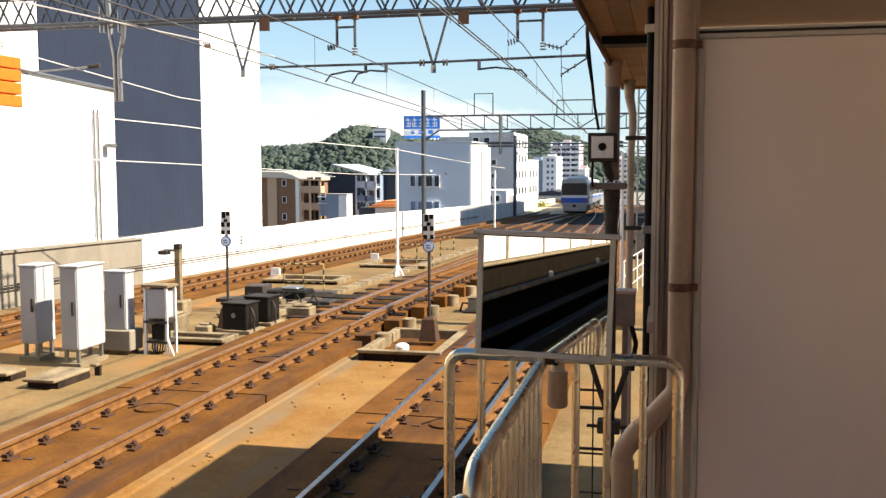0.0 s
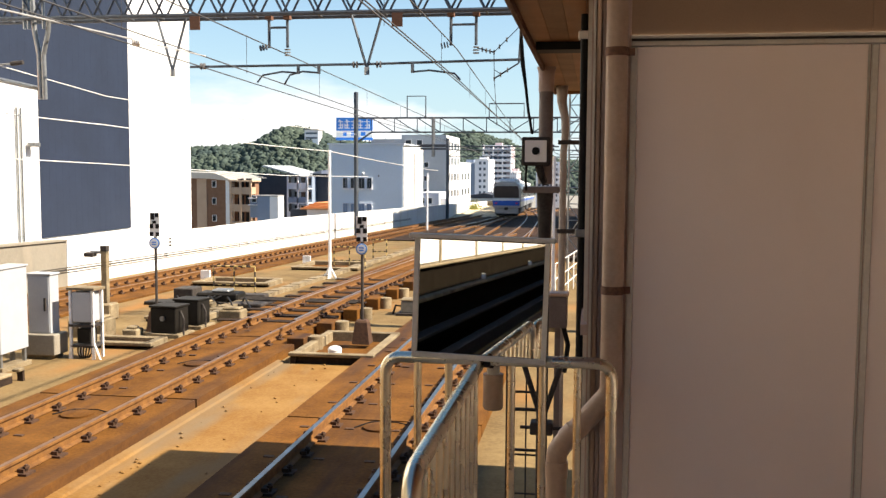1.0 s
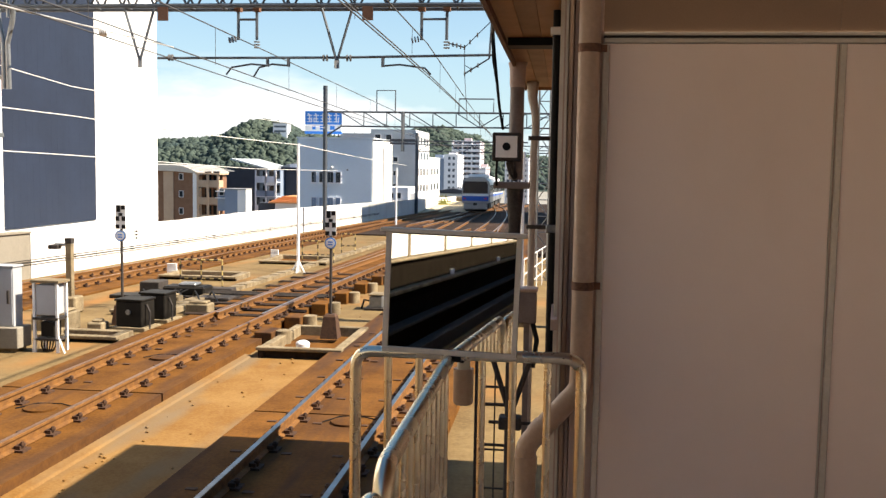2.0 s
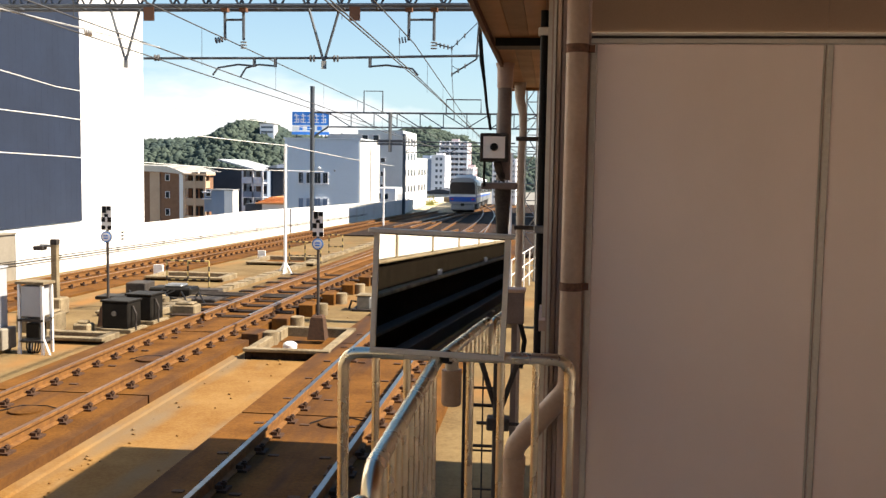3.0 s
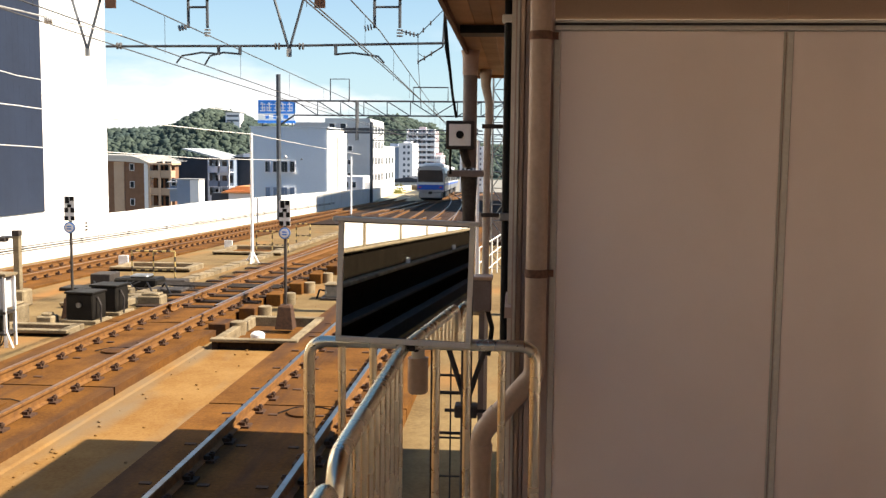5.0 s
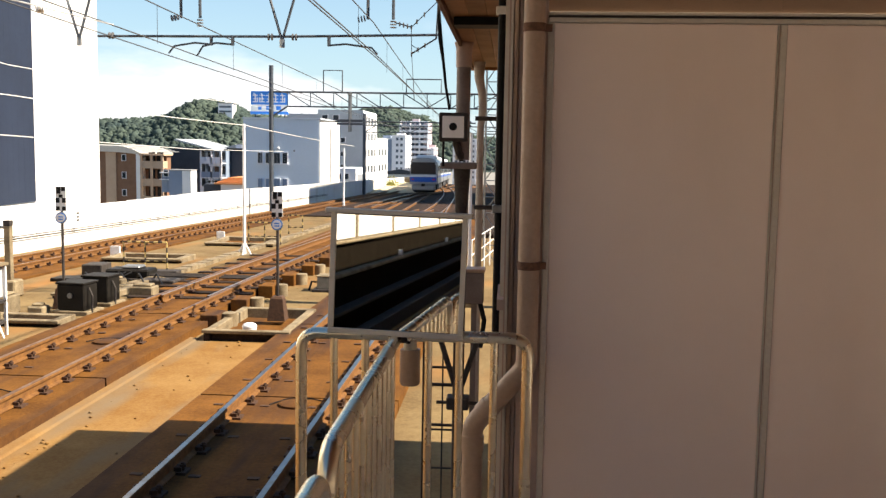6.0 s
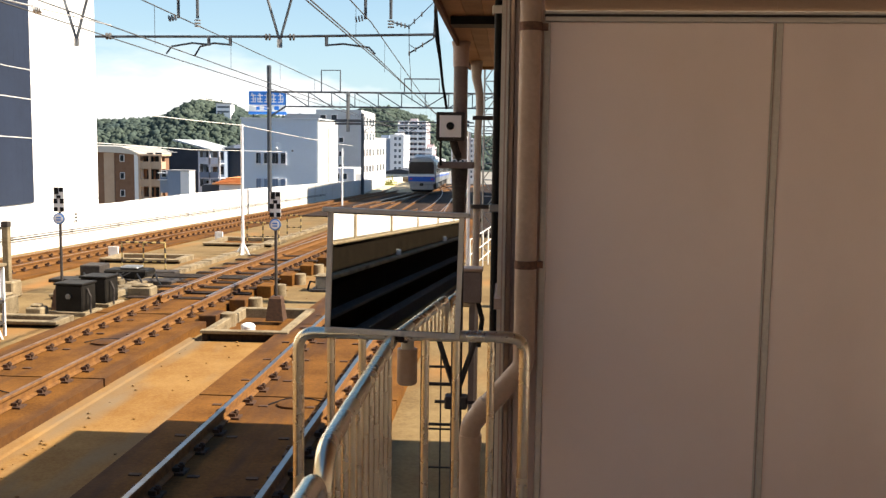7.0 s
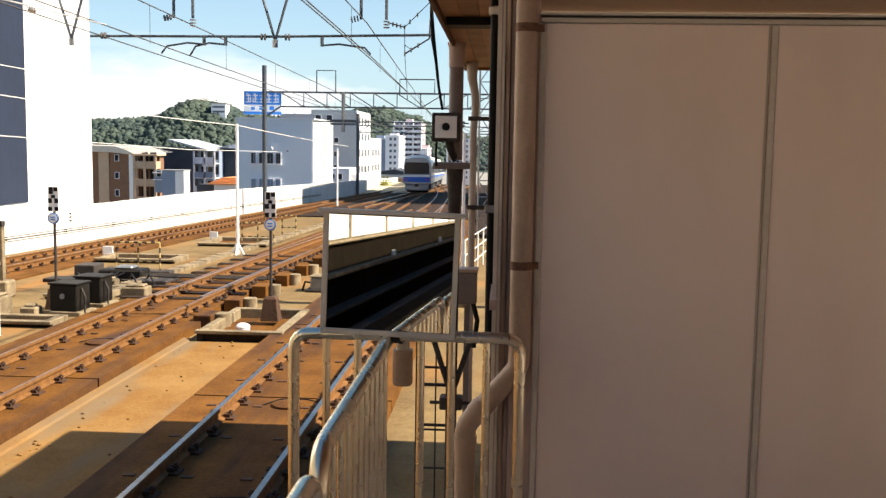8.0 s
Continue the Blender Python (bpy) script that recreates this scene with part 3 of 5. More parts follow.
part("bracket", tb([(0.02, 0.08, -0.03), (0.04, 0.1, -0.11), (0.065, 0.16, -0.16)], 0.03, 8), M["dark"], spk)
cb = thing("hanging_cable", (-0.47, 7.3, 3.2), "black cable hanging from the eave to the box", "cable")
part("sheath", tb([(-0.005, -1.1, 0.68), (-0.045, -0.5, 0.82), (-0.09, 0.1, 0.75), (-0.075, 0.1, 0.55), (-0.05, 0.1, 0.38), (-0.03, 0.12, 0.2), (0.0, 0.14, 0.03)], [0.011, 0.011, 0.014, 0.018, 0.012, 0.011, 0.011], 8), M["black"], cb, smooth=True)
part("tail", tb([(-0.045, 0.2, -0.2), (-0.05, 0.2, -0.3), (-0.045, 0.2, -0.4)], 0.01, 6), M["black"], cb)
p2 = thing("rain_pipe", (-0.29, 9.3, -0.3), "slim beige rain pipe from the eave gutter", "pipe")
part("pipe_run", tb([(-0.02, 0, 4.06), (-0.02, 0, 3.9), (0.01, 0, 3.75), (0.015, 0, 3.6), (0, 0, 3.4), (0, 0, 0)], [0.06, 0.046, 0.037, 0.035, 0.034, 0.034], 14), M["raingrey"], p2, smooth=True)
for z in (3.5, 2.66):
    part("band", bx(-0.05, 0.2, -0.05, 0.03, z, z + 0.04), M["dark"], p2)
cd = thing("black_conduit", (-0.0567, 5.0, 1.1), "black conduit with pale clamps running up the hut", "pipe")
part("tube", tb([(0, 0, -1.3), (0, 0, 2.64)], 0.0225, 12), M["black"], cd, smooth=True)
for z in (1.537, 2.535):
    part("clamp", bx(-0.034, 0.034, -0.03, 0.028, z - 0.02, z + 0.02, bevel=0.005), M["white" if z > 2 else "steel"], cd)
part("thin_cable", tb([(0.03, -0.1, -1.3), (0.027, -0.1, 1.2), (0.031, -0.1, 1.9), (0.026, -0.1, 2.2), (0.03, -0.1, 2.62)], 0.006, 6), M["steel"], cd)
jb = thing("junction_box", (-0.30, 8.6, 1.57), "beige junction box on the rain pipe", "box")
part("case", bx(-0.09, 0.09, -0.1, 0.1, 0.0, 0.28, bevel=0.01), M["postgrey"], jb)
part("lid", bx(-0.1, 0.1, -0.11, 0.11, 0.28, 0.31, bevel=0.008), M["pipe"], jb)
part("drop_cable", tb([(0.06, -0.05, 0.0), (0.1, -0.05, -0.15), (0.07, -0.04, -0.4)], 0.022, 8), M["black"], jb, smooth=True)
part("foot", bx(-0.02, 0.03, -0.02, 0.02, -1.88, 0.0), M["postgrey"], jb)
lad = thing("ladder", (-0.52, 7.9, -0.3), "thin dark steel ladder beside the post", "ladder")
for x in (-0.155, 0.155):
    part("stile", bx(x - 0.012, x + 0.012, -0.02, 0.02, 0, 1.85), M["dark"], lad)
for z, r in ((0.57, 0.008), (0.90, 0.009), (0.94, 0.013), (1.283, 0.015), (1.43, 0.011), (1.65, 0.008)):
    part("rung", tb([(-0.15, 0, z), (0.15, 0, z)], r, 8), M["dark"], lad)
part("mid_wire", tb([(0.0, 0.01, 0), (0.0, 0.01, 1.85)], 0.007, 6), M["dark"], lad)
wp = thing("white_pole", (-0.8, 20, grade(20) - 0.3), "slim white painted pole beside the walkway", "pole")
part("shaft", tb([(0, 0, 0), (0, 0, 3.6)], 0.035, 10), M["signface"], wp)
part("base", bx(-0.12, 0.12, -0.12, 0.12, 0, 0.25, bevel=0.02), M["kerb"], wp)

# ---- lineside equipment ----


def cabinet(x, y, w, d, h, rz, legs, label):
    z = grade(y) - 0.2
    c = thing("relay_cabinet", (x, y, z), label, "cabinet", "trackside cabinets", rz=rz)
    part("plinth", bx(-w / 2 - 0.03, w / 2 + 0.03, -d / 2 - 0.03, d / 2 + 0.03, 0, 0.07), M["kerb"], c)
    b0 = 0.28
    if legs:
        for sx in (-1, 1):
            for sy in (-1, 1):
                part("leg", bx(sx * (w / 2 - 0.05) - 0.025, sx * (w / 2 - 0.05) + 0.025, sy * (d / 2 - 0.05) - 0.025, sy * (d / 2 - 0.05) + 0.025, 0.07, b0), M["steel"], c)
    else:
        part("base", bx(-w / 2 - 0.02, w / 2 + 0.12, -d / 2 - 0.1, d / 2 + 0.05, 0.07, 0.42, bevel=0.015), M["conc"], c)
        b0 = 0.42
    body = part("body", bx(-w / 2, w / 2, -d / 2, d / 2, b0, h - 0.03, bevel=0.008), M["cabinet"], c)
    part("roof_cap", bx(-w / 2 - 0.02, w / 2 + 0.02, -d / 2 - 0.02, d / 2 + 0.02, h - 0.03, h, bevel=0.006), M["cabinet"], c)
    dr = part("door", bx(-w / 2 + 0.02, w / 2 - 0.02, -d / 2 - 0.012, -d / 2, b0 + 0.03, h - 0.06, bevel=0.004), M["cabinet"], c)
    part("handle", bx(w / 2 - 0.10, w / 2 - 0.06, -d / 2 - 0.04, -d / 2 - 0.012, (b0 + h) / 2 - 0.12, (b0 + h) / 2 + 0.1, bevel=0.005), M["dark"], dr)
    return c


cabinet(-10.08, 14.10, 0.31, 0.47, 1.58, 0, True, "tall slim white steel relay cabinet on legs")
cabinet(-9.09, 13.87, 0.31, 0.74, 1.62, 0, True, "tall deep white steel relay cabinet on short legs")
cabinet(-9.02, 14.84, 0.40, 0.27, 1.42, 0, False, "white steel cabinet on a concrete base")
fr = thing("equipment_stand", (-8.31, 14.93, grade(15) - 0.2), "white box in an open steel stand with cables", "stand", "trackside cabinets", rz=-2)
for sx in (-0.2, 0.2):
    for sy in (-0.14, 0.14):
        part("leg", bx(sx - 0.02, sx + 0.02, sy - 0.02, sy + 0.02, 0, 1.16), M["signface"], fr)
    part("foot", tb([(sx + 0.12 * (1 if sx > 0 else -0.3), -0.14, 0), (sx, -0.14, 0.3)], 0.018, 6), M["signface"], fr)
part("box_body", bx(-0.17, 0.17, -0.15, 0.14, 0.62, 1.12, bevel=0.01), M["cabinet"], fr)
part("top_rail", bx(-0.25, 0.25, -0.18, 0.18, 1.15, 1.19), M["kerb"], fr)
part("mid_rail", bx(-0.22, 0.22, -0.17, 0.17, 0.54, 0.58), M["dark"], fr)
part("low_rail", bx(-0.22, 0.22, -0.16, 0.16, 0.20, 0.23), M["dark"], fr)
part("relay", bx(-0.12, 0.12, -0.1, 0.12, 0.26, 0.5, bevel=0.01), M["blackbox"], fr)
for k in range(6):
    part("lead", tb([(-0.13 + 0.052 * k, -0.05, 0.22), (-0.13 + 0.05 * k, -0.07, 0.1), (-0.10 + 0.03 * k, -0.05, 0.0)], 0.012, 6), M["black"], fr)

cp = thing("camera_pole", (-10.15, 19.05, grade(19) - 0.2), "grey concrete post with a small camera arm", "post")
part("shaft", bx(-0.065, 0.065, -0.065, 0.065, 0, 1.45, bevel=0.01), M["kerb"], cp)
part("foot", bx(-0.2, 0.2, -0.2, 0.2, 0, 0.35, bevel=0.03), M["kerb"], cp)
part("cap", bx(-0.07, 0.07, -0.07, 0.07, 1.45, 1.56), M["dark"], cp)
part("arm", tb([(-0.07, 0, 1.42), (-0.3, -0.05, 1.43)], 0.03, 8), M["steel"], cp)
part("housing", bx(-0.42, -0.2, -0.12, 0.06, 1.33, 1.42, bevel=0.015), M["dark"], cp)


def signal(x, y, h, label):
    s = thing("track_marker", (x, y, grade(y) - 0.22), label, "signal", "checkered track markers")
    part("base", tb([(0, 0, 0), (0, 0, 0.40), (0, 0, 0.44)], [0.23, 0.16, 0.12], 4), M["clip"], s, "rust-dark steel foot")
    part("pole", tb([(0, 0, 0.4), (0, 0, h)], 0.027, 10), M["dark"], s)
    pl = part("board", bx(-0.10, 0.10, -0.04, -0.02, h - 0.36, h + 0.10), M["signface"], s, "white board with black squares")
    for dx, dz, hh in ((-0.062, 0.0, 0.08), (0.062, 0.0, 0.08), (-0.062, 0.15, 0.09), (0.062, 0.15, 0.09), (0.0, 0.245, 0.06), (-0.04, 0.32, 0.13), (0.05, 0.37, 0.08)):
        part("square", bx(dx - 0.038, dx + 0.038, -0.046, -0.04, h - 0.355 + dz, h - 0.355 + dz + hh), M["black"], pl)
    part("lens_rim", tb([(0, -0.06, h - 0.49), (0, -0.02, h - 0.49)], 0.108, 20), M["steel"], s)
    part("ring", tb([(0, -0.065, h - 0.49), (0, -0.06, h - 0.49)], 0.1, 20), M["blue"], s, "blue painted ring")
    part("lens", tb([(0, -0.07, h - 0.49), (0, -0.065, h - 0.49)], 0.083, 20), M["signface"], s)
    for dz in (-0.025, 0.02):
        part("mark", bx(-0.045, 0.045, -0.074, -0.07, h - 0.49 + dz - 0.011, h - 0.49 + dz + 0.011), M["blue"], s)
    return s


signal(-8.42, 17.8, 2.24, "thin post with black and white checker board beside black boxes")
signal(-4.17, 17.3, 2.24, "thin post with black and white checker board on a concrete foot")

for k, (x, y) in enumerate(((-7.93, 17.3), (-7.93, 18.35))):
    b = thing("point_machine_box", (x, y, grade(y) - 0.2), "black steel trackside box on concrete", "box", "black trackside boxes", rz=-6)
    part("plinth", bx(-0.34, 0.36, -0.3, 0.3, -0.02, 0.08, bevel=0.01), M["kerb"], b)
    part("case", bx(-0.27, 0.27, -0.24, 0.24, 0.08, 0.56, bevel=0.02), M["blackbox"], b)
    part("lid", bx(-0.29, 0.29, -0.26, 0.26, 0.56, 0.60, bevel=0.01), M["blackbox"], b)
    part("lock", tb([(0.0, -0.27, 0.36), (0.0, -0.24, 0.36)], 0.05, 10), M["steel"], b)
    part("lead", tb([(0.29, -0.1, 0.5), (0.36, -0.1, 0.35), (0.36, -0.12, 0.05)], 0.02, 6), M["dark"], b)


def pit(x0, x1, y0, y1, zb, h, label, wall=0.16, front=True):
    p = thing("cable_pit", (0, 0, 0), label, "pit", "open cable pits", "structure")
    z = zb + grade((y0 + y1) / 2)
    part("kerb_side", bx(x0, x0 + wall, y0 + wall, y1 - wall, z, z + h, bevel=0.012), M["kerb"], p)
    part("kerb_side", bx(x1 - wall, x1, y0 + wall, y1 - wall, z, z + h, bevel=0.012), M["kerb"], p)
    part("kerb_end", bx(x0, x1, y1 - wall, y1, z, z + h, bevel=0.012), M["kerb"], p)
    part("front_lid", bx(x0 - 0.03, x1 + 0.03, y0, y0 + wall, z + h - 0.055, z + h + 0.004, bevel=0.01), M["kerb"], p)
    # dark ballast colour on front and stub deepens the shade under the lid
    part("recessed_front", bx(x0 + 0.02, x1 - 0.02, y0 + wall - 0.05, y0 + wall, z, z + h - 0.056), M["ballast"], p)
    part("end_stub", bx(x0, x0 + 0.1, y0 + 0.03, y0 + wall - 0.05, z, z + h - 0.056), M["ballast"], p)
    part("pit_floor", bx(x0 + wall, x1 - wall, y0 + wall, y1 - wall, z, z + 0.02), M["slab"], p)
    return p


pit(-5.02, -3.60, 15.6, 18.0, -0.32, 0.20, "low concrete kerb round a cable pit", 0.14)
pit(-9.0, -7.6, 15.75, 16.5, -0.22, 0.14, "low concrete kerb round a cable pit")
pit(-11.2, -9.0, 26.0, 27.4, -0.22, 0.16, "low concrete kerb round a cable pit", 0.2)
pit(-10.2, -7.9, 32.0, 34.4, -0.22, 0.16, "low concrete kerb round a cable pit", 0.2)
pit(-9.2, -8.0, 18.9, 20.4, -0.22, 0.14, "low concrete kerb round a cable pit")
cap = thing("drain_lid", (-4.45, 16.4, -0.30), "white domed lid on a pipe in the cable pit", "lid")
bm = bmesh.new()
ball(bm, (0, 0, 0.09), 0.13, 2, 0.55)
tube(bm, [(0, 0, 0), (0, 0, 0.1)], 0.12, 14)
part("cap_shell", bm, M["signface"], cap, smooth=True)

# stump blocks along the slab
for k, (x, y) in enumerate(((-5.2, 16.9), (-5.2, 18.8), (-5.2, 20.9), (-5.2, 23.0), (-5.2, 25.3), (-5.2, 27.6), (-5.2, 30.0), (-5.2, 32.6))):
    b = thing("stump_block", (x, y, grade(y) - 0.32), "rust stained concrete block and round stump beside the slab", "block", "slab stopper blocks")
    part("block", bx(-0.2, 0.12, -0.28, 0.28, 0, 0.27, bevel=0.012), M["slab"], b)
    part("stump", tb([(0.22, 0.08, 0), (0.22, 0.08, 0.26)], 0.15, 16), M["kerb"], b, smooth=True)
for k, (x, y) in enumerate(((-4.2, 22.1), (-4.0, 24.0))):
    b = thing("motor_box", (x, y, grade(y) - 0.32), "small grey machine box between the tracks", "box", "small machine boxes")
    part("case", bx(-0.16, 0.16, -0.24, 0.24, 0.05, 0.34, bevel=0.03), M["steel"], b)
    part("cover", bx(-0.18, 0.18, -0.26, 0.26, 0.34, 0.37, bevel=0.01), M["kerb"], b)
    part("foot", bx(-0.25, 0.25, -0.35, 0.35, 0, 0.06), M["dark"], b)
    part("lead", tb([(-0.16, -0.1, 0.2), (-0.3, -0.12, 0.22), (-0.36, -0.15, 0.02)], 0.025, 6), M["black"], b)

for k, (x, y, n) in enumerate(((-9.1, 23.9, 3), (-8.4, 33.2, 3), (-8.2, 38.5, 2))):
    g = thing("striped_guard_rail", (x, y, grade(y) - 0.22), "low yellow and black striped guard rail", "guard rail", "striped guard rails")
    for j in range(n):
        for q in range(6):
            part("post_band", tb([(-0.62 + 0.56 * j, 0, 0.13 * q), (-0.62 + 0.56 * j, 0, 0.13 * q + 0.13)], 0.022, 8), M["yellow"] if q % 2 else M["dark"], g)
    for q in range(10 if n == 3 else 5):
        part("rail_band", tb([(-0.62 + 0.112 * q, 0, 0.78), (-0.508 + 0.112 * q, 0, 0.78)], 0.022, 8), M["yellow"] if q % 2 else M["dark"], g)
        part("rail_band", tb([(-0.62 + 0.112 * q, 0, 0.30), (-0.508 + 0.112 * q, 0, 0.30)], 0.016, 8), M["yellow"] if q % 2 else M["dark"], g)
pole1 = thing("lineside_pole", (-8.04, 29.1, grade(29) - 0.22), "slim pale steel pole with braced foot", "pole")
part("shaft", tb([(0, 0, 0), (0, 0, 4.0)], [0.05, 0.042], 12), M["trainwhite"], pole1)
for sx, sy in ((1, 0), (-1, 0), (0, 1), (0, -1)):
    part("gusset", tb([(sx * 0.22, sy * 0.22, 0), (0, 0, 0.42)], 0.03, 6), M["trainwhite"], pole1)
part("foot_plate", bx(-0.3, 0.3, -0.3, 0.3, 0, 0.04), M["kerb"], pole1)
pole3 = thing("lineside_pole", (-11.3, 66, grade(66) - 0.22), "slim pale steel pole far along the line", "pole")
part("shaft", tb([(0, 0, 0), (0, 0, 4.0)], [0.07, 0.06], 12), M["trainwhite"], pole3)

# kerbs before the cabinets
for x0, x1, y0, y1, h in ((-10.6, -9.35, 12.3, 12.75, 0.14), (-8.88, -8.36, 12.0, 12.9, 0.15), (-8.41, -8.29, 12.95, 13.1, 0.2)):
    k = thing("kerb_block", ((x0 + x1) / 2, (y0 + y1) / 2, -0.2), "worn concrete kerb block on the deck", "kerb", "deck kerbs")
    part("lid", bx((x0 - x1) / 2, (x1 - x0) / 2, (y0 - y1) / 2, (y1 - y0) / 2, h - 0.05, h, bevel=0.012), M["kerb"], k)
    # core coloured dark to deepen the shade below its lid
    part("core", bx((x0 - x1) / 2 + 0.02, (x1 - x0) / 2 - 0.01, (y0 - y1) / 2 + 0.1, (y1 - y0) / 2, -0.02, h - 0.051), M["ballast"], k)
# covered cable trough beside the left line
ct = thing("cable_trough", (0, 0, 0), "concrete cable trough with worn lids", "trough", kind="structure")
y = 19.6
while y < 52:
    part("lid", sweep(rect(-8.42, -8.12, -0.2, -0.10 + 0.012 * math.sin(y * 7)), [y, y + 0.58]), M["kerb"], ct)
    y += 0.6
# switch machine and point rods on the left line
sm = thing("switch_machine", (-8.9, 22.4, grade(22.4) - 0.2), "black point machine with rods and cables", "machine")
part("case", bx(-0.55, 0.5, -0.3, 0.3, 0.05, 0.26, bevel=0.04), M["blackbox"], sm)
part("motor_lid", bx(-0.2, 0.25, -0.2, 0.22, 0.26, 0.33, bevel=0.03), M["steel"], sm)
part("bed_plate", bx(-0.8, 1.3, -0.42, 0.4, 0.0, 0.05), M["dark"], sm)
for k in range(3):
    part("rod", tb([(0.4, -0.2 + 0.2 * k, 0.12), (3.4, -0.2 + 0.2 * k, 0.10)], 0.028, 6), M["dark"], sm)
for k in range(3):
    part("lead", tb([(-0.2 + 0.15 * k, -0.3, 0.2), (-0.25 + 0.1 * k, -0.55, 0.12), (0.1 + 0.2 * k, -0.9, 0.03), (0.7 + 0.2 * k, -1.3, 0.03)], 0.02, 6), M["black"], sm)
for x0, x1, y0, y1, h in ((-1.6, -0.7, -0.9, -0.35, 0.10), (-0.9, 0.6, -1.6, -1.2, 0.07), (0.55, 1.35, -1.0, -0.5, 0.12), (-0.3, 0.9, 0.5, 0.85, 0.14), (-1.3, -0.8, 0.1, 0.7, 0.3)):
    part("cover_plate", bx(x0, x1, y0, y1, 0.0, h, bevel=0.02), M["blackbox" if h < 0.11 else "dark"], sm)
for k in range(5):
    part("hose", tb([(-0.9 + 0.4 * k, -0.5, 0.1), (-0.8 + 0.42 * k, -0.8, 0.24), (-0.5 + 0.4 * k, -1.2, 0.16), (-0.4 + 0.45 * k, -1.7, 0.03)], 0.022, 6), M["black"], sm)
for k, yy in enumerate((19.2, 20.0, 20.9, 21.8, 22.7, 23.7, 24.8, 26.0, 27.2, 28.6)):
    b = thing("timber_bearer", (-6.31, yy, grade(yy) - 0.17), "dark oiled bearer across the points", "sleeper", "point bearers")
    part("beam", bx(-1.4, 0.95, -0.12, 0.12, 0.004, 0.035 + 0.004 * (k % 3), bevel=0.008), M["ballast"], b)
    for sx in (-0.55, -0.42, 0.42, 0.55):
        part("chair", bx(sx - 0.11, sx + 0.11, -0.09, 0.09, 0.035, 0.075), M["clip"], b)
sw = thing("switch_blades", (0, 0, 0), "worn switch blade rails inside the left line", "rail", kind="structure")
ys2 = steps(18.5, 60, 3)
part("blade", sweep(RAIL, ys2, x=-6.31 - 0.46, xf=lambda y: 0.0007 * (y - 18.5) ** 2), M["rust"], sw)
part("blade", sweep(RAIL, ys2, x=-6.31 + 0.46, xf=lambda y: 0.0007 * (y - 18.5) ** 2), M["rust"], sw)
part("blade_top", sweep(rect(-0.025, 0.025, 0.0, 0.003), ys2, x=-6.77, xf=lambda y: 0.0007 * (y - 18.5) ** 2), M["railtop"], sw)
part("blade_top", sweep(rect(-0.025, 0.025, 0.0, 0.003), ys2, x=-5.85, xf=lambda y: 0.0007 * (y - 18.5) ** 2), M["railtop"], sw)
# dark ballast and crossing tracks beyond
for x0, x1, ya in ((-11.2, -7.58, 52), (-7.56, -5.06, 52), (-5.05, -3.8, 44), (-3.78, -1.30, 52), (-1.28, 6.8, 40)):
    tagged(part("ballast_bed", sweep(rect(x0, x1, -0.31, -0.13), steps(ya, 165, 6)), M["ballast"]), "dark dirty ballast beyond the slab track", "ballast", kind="structure")
for xc, y0, f in ((-9.4, 62, lambda y: 0.0007 * (y - 62) ** 2), (-4.4, 46, lambda y: -0.0006 * (y - 46) ** 2), (0.9, 40, lambda y: 0.0010 * (y - 40) ** 2), (-9.0, 70, lambda y: 0.0)):
    xt = thing("crossing_track", (0, 0, 0), "rusty crossing rails on dark ballast far off", "railway track", "parallel tracks", "structure")
    for sx in (-0.55, 0.55):
        rl = part("rail", sweep(RAIL, steps(y0, 150, 4), x=xc + sx, xf=f), M["rust"], xt)
        part("rail_head", sweep(rect(-0.027, 0.027, 0.0, 0.003), steps(y0, 150, 4), x=xc + sx, xf=f), M["railtop"], rl)
    y = y0 + 0.5
    while y < 110:
        part("sleeper", bx(xc + f(y) - 1.0, xc + f(y) + 1.0, y - 0.12, y + 0.12, grade(y) - 0.2, grade(y) - 0.12), M["clip"], xt)
        y += 0.8

# foot ledge, pads and debris along the slabs
tagged(part("foot_ledge", sweep([(-5.26, -0.32), (-5.13, -0.32), (-5.15, -0.285), (-5.26, -0.27)], steps(-40, 15.7, 4)), M["trough"]), "narrow worn concrete ledge at the slab foot", "ledge", kind="structure")
for x, y in ((-2.5, 11.25), (-2.35, 7.9), (-6.4, 11.2), (-6.2, 14.5)):
    p = thing("track_pad", (x, y, -0.16), "small round sensor pad with a cable on the slab", "pad", "slab sensor pads")
    part("disc", tb([(0, 0, 0), (0, 0, 0.025), (0, 0, 0.035)], [0.2, 0.2, 0.15], 20), M["slab"], p, smooth=True)
    part("lead", tb([(-0.3, -0.05, 0.012), (-0.15, 0.2, 0.02), (0.15, 0.24, 0.02), (0.4, 0.12, 0.012), (0.6, 0.1, 0.012)], 0.008, 6), M["black"], p, smooth=True)
rnd = random.Random(5)
bm = bmesh.new()
for k in range(80):
    y = rnd.uniform(7, 15.5) if k < 50 else rnd.uniform(15, 30)
    x = rnd.choice((-5.02, -3.85, -4.9, -4.4)) + rnd.gauss(0, 0.08 if k < 110 else 0.25)
    if -5.07 < x < -3.8:
        rr = rnd.uniform(0.008, 0.028)
        bmesh.ops.create_icosphere(bm, subdivisions=1, radius=rr, matrix=Matrix.Translation((x, y, grade(y) - 0.31 + rr * 0.3)) @ Matrix.Diagonal((1, rnd.uniform(0.7, 1.4), 0.6, 1)))
tagged(part("loose_stones", bm, M["trough"]), "small loose stones and rust flakes in the drain", "stones", kind="stuff")
for x in (-3.42, -2.86, -2.30, -1.74, -7.15, -6.55, -6.05):
    for k in range(9):
        y = 7.4 + 1.25 * k + (0.3 if x < -5 else 0)
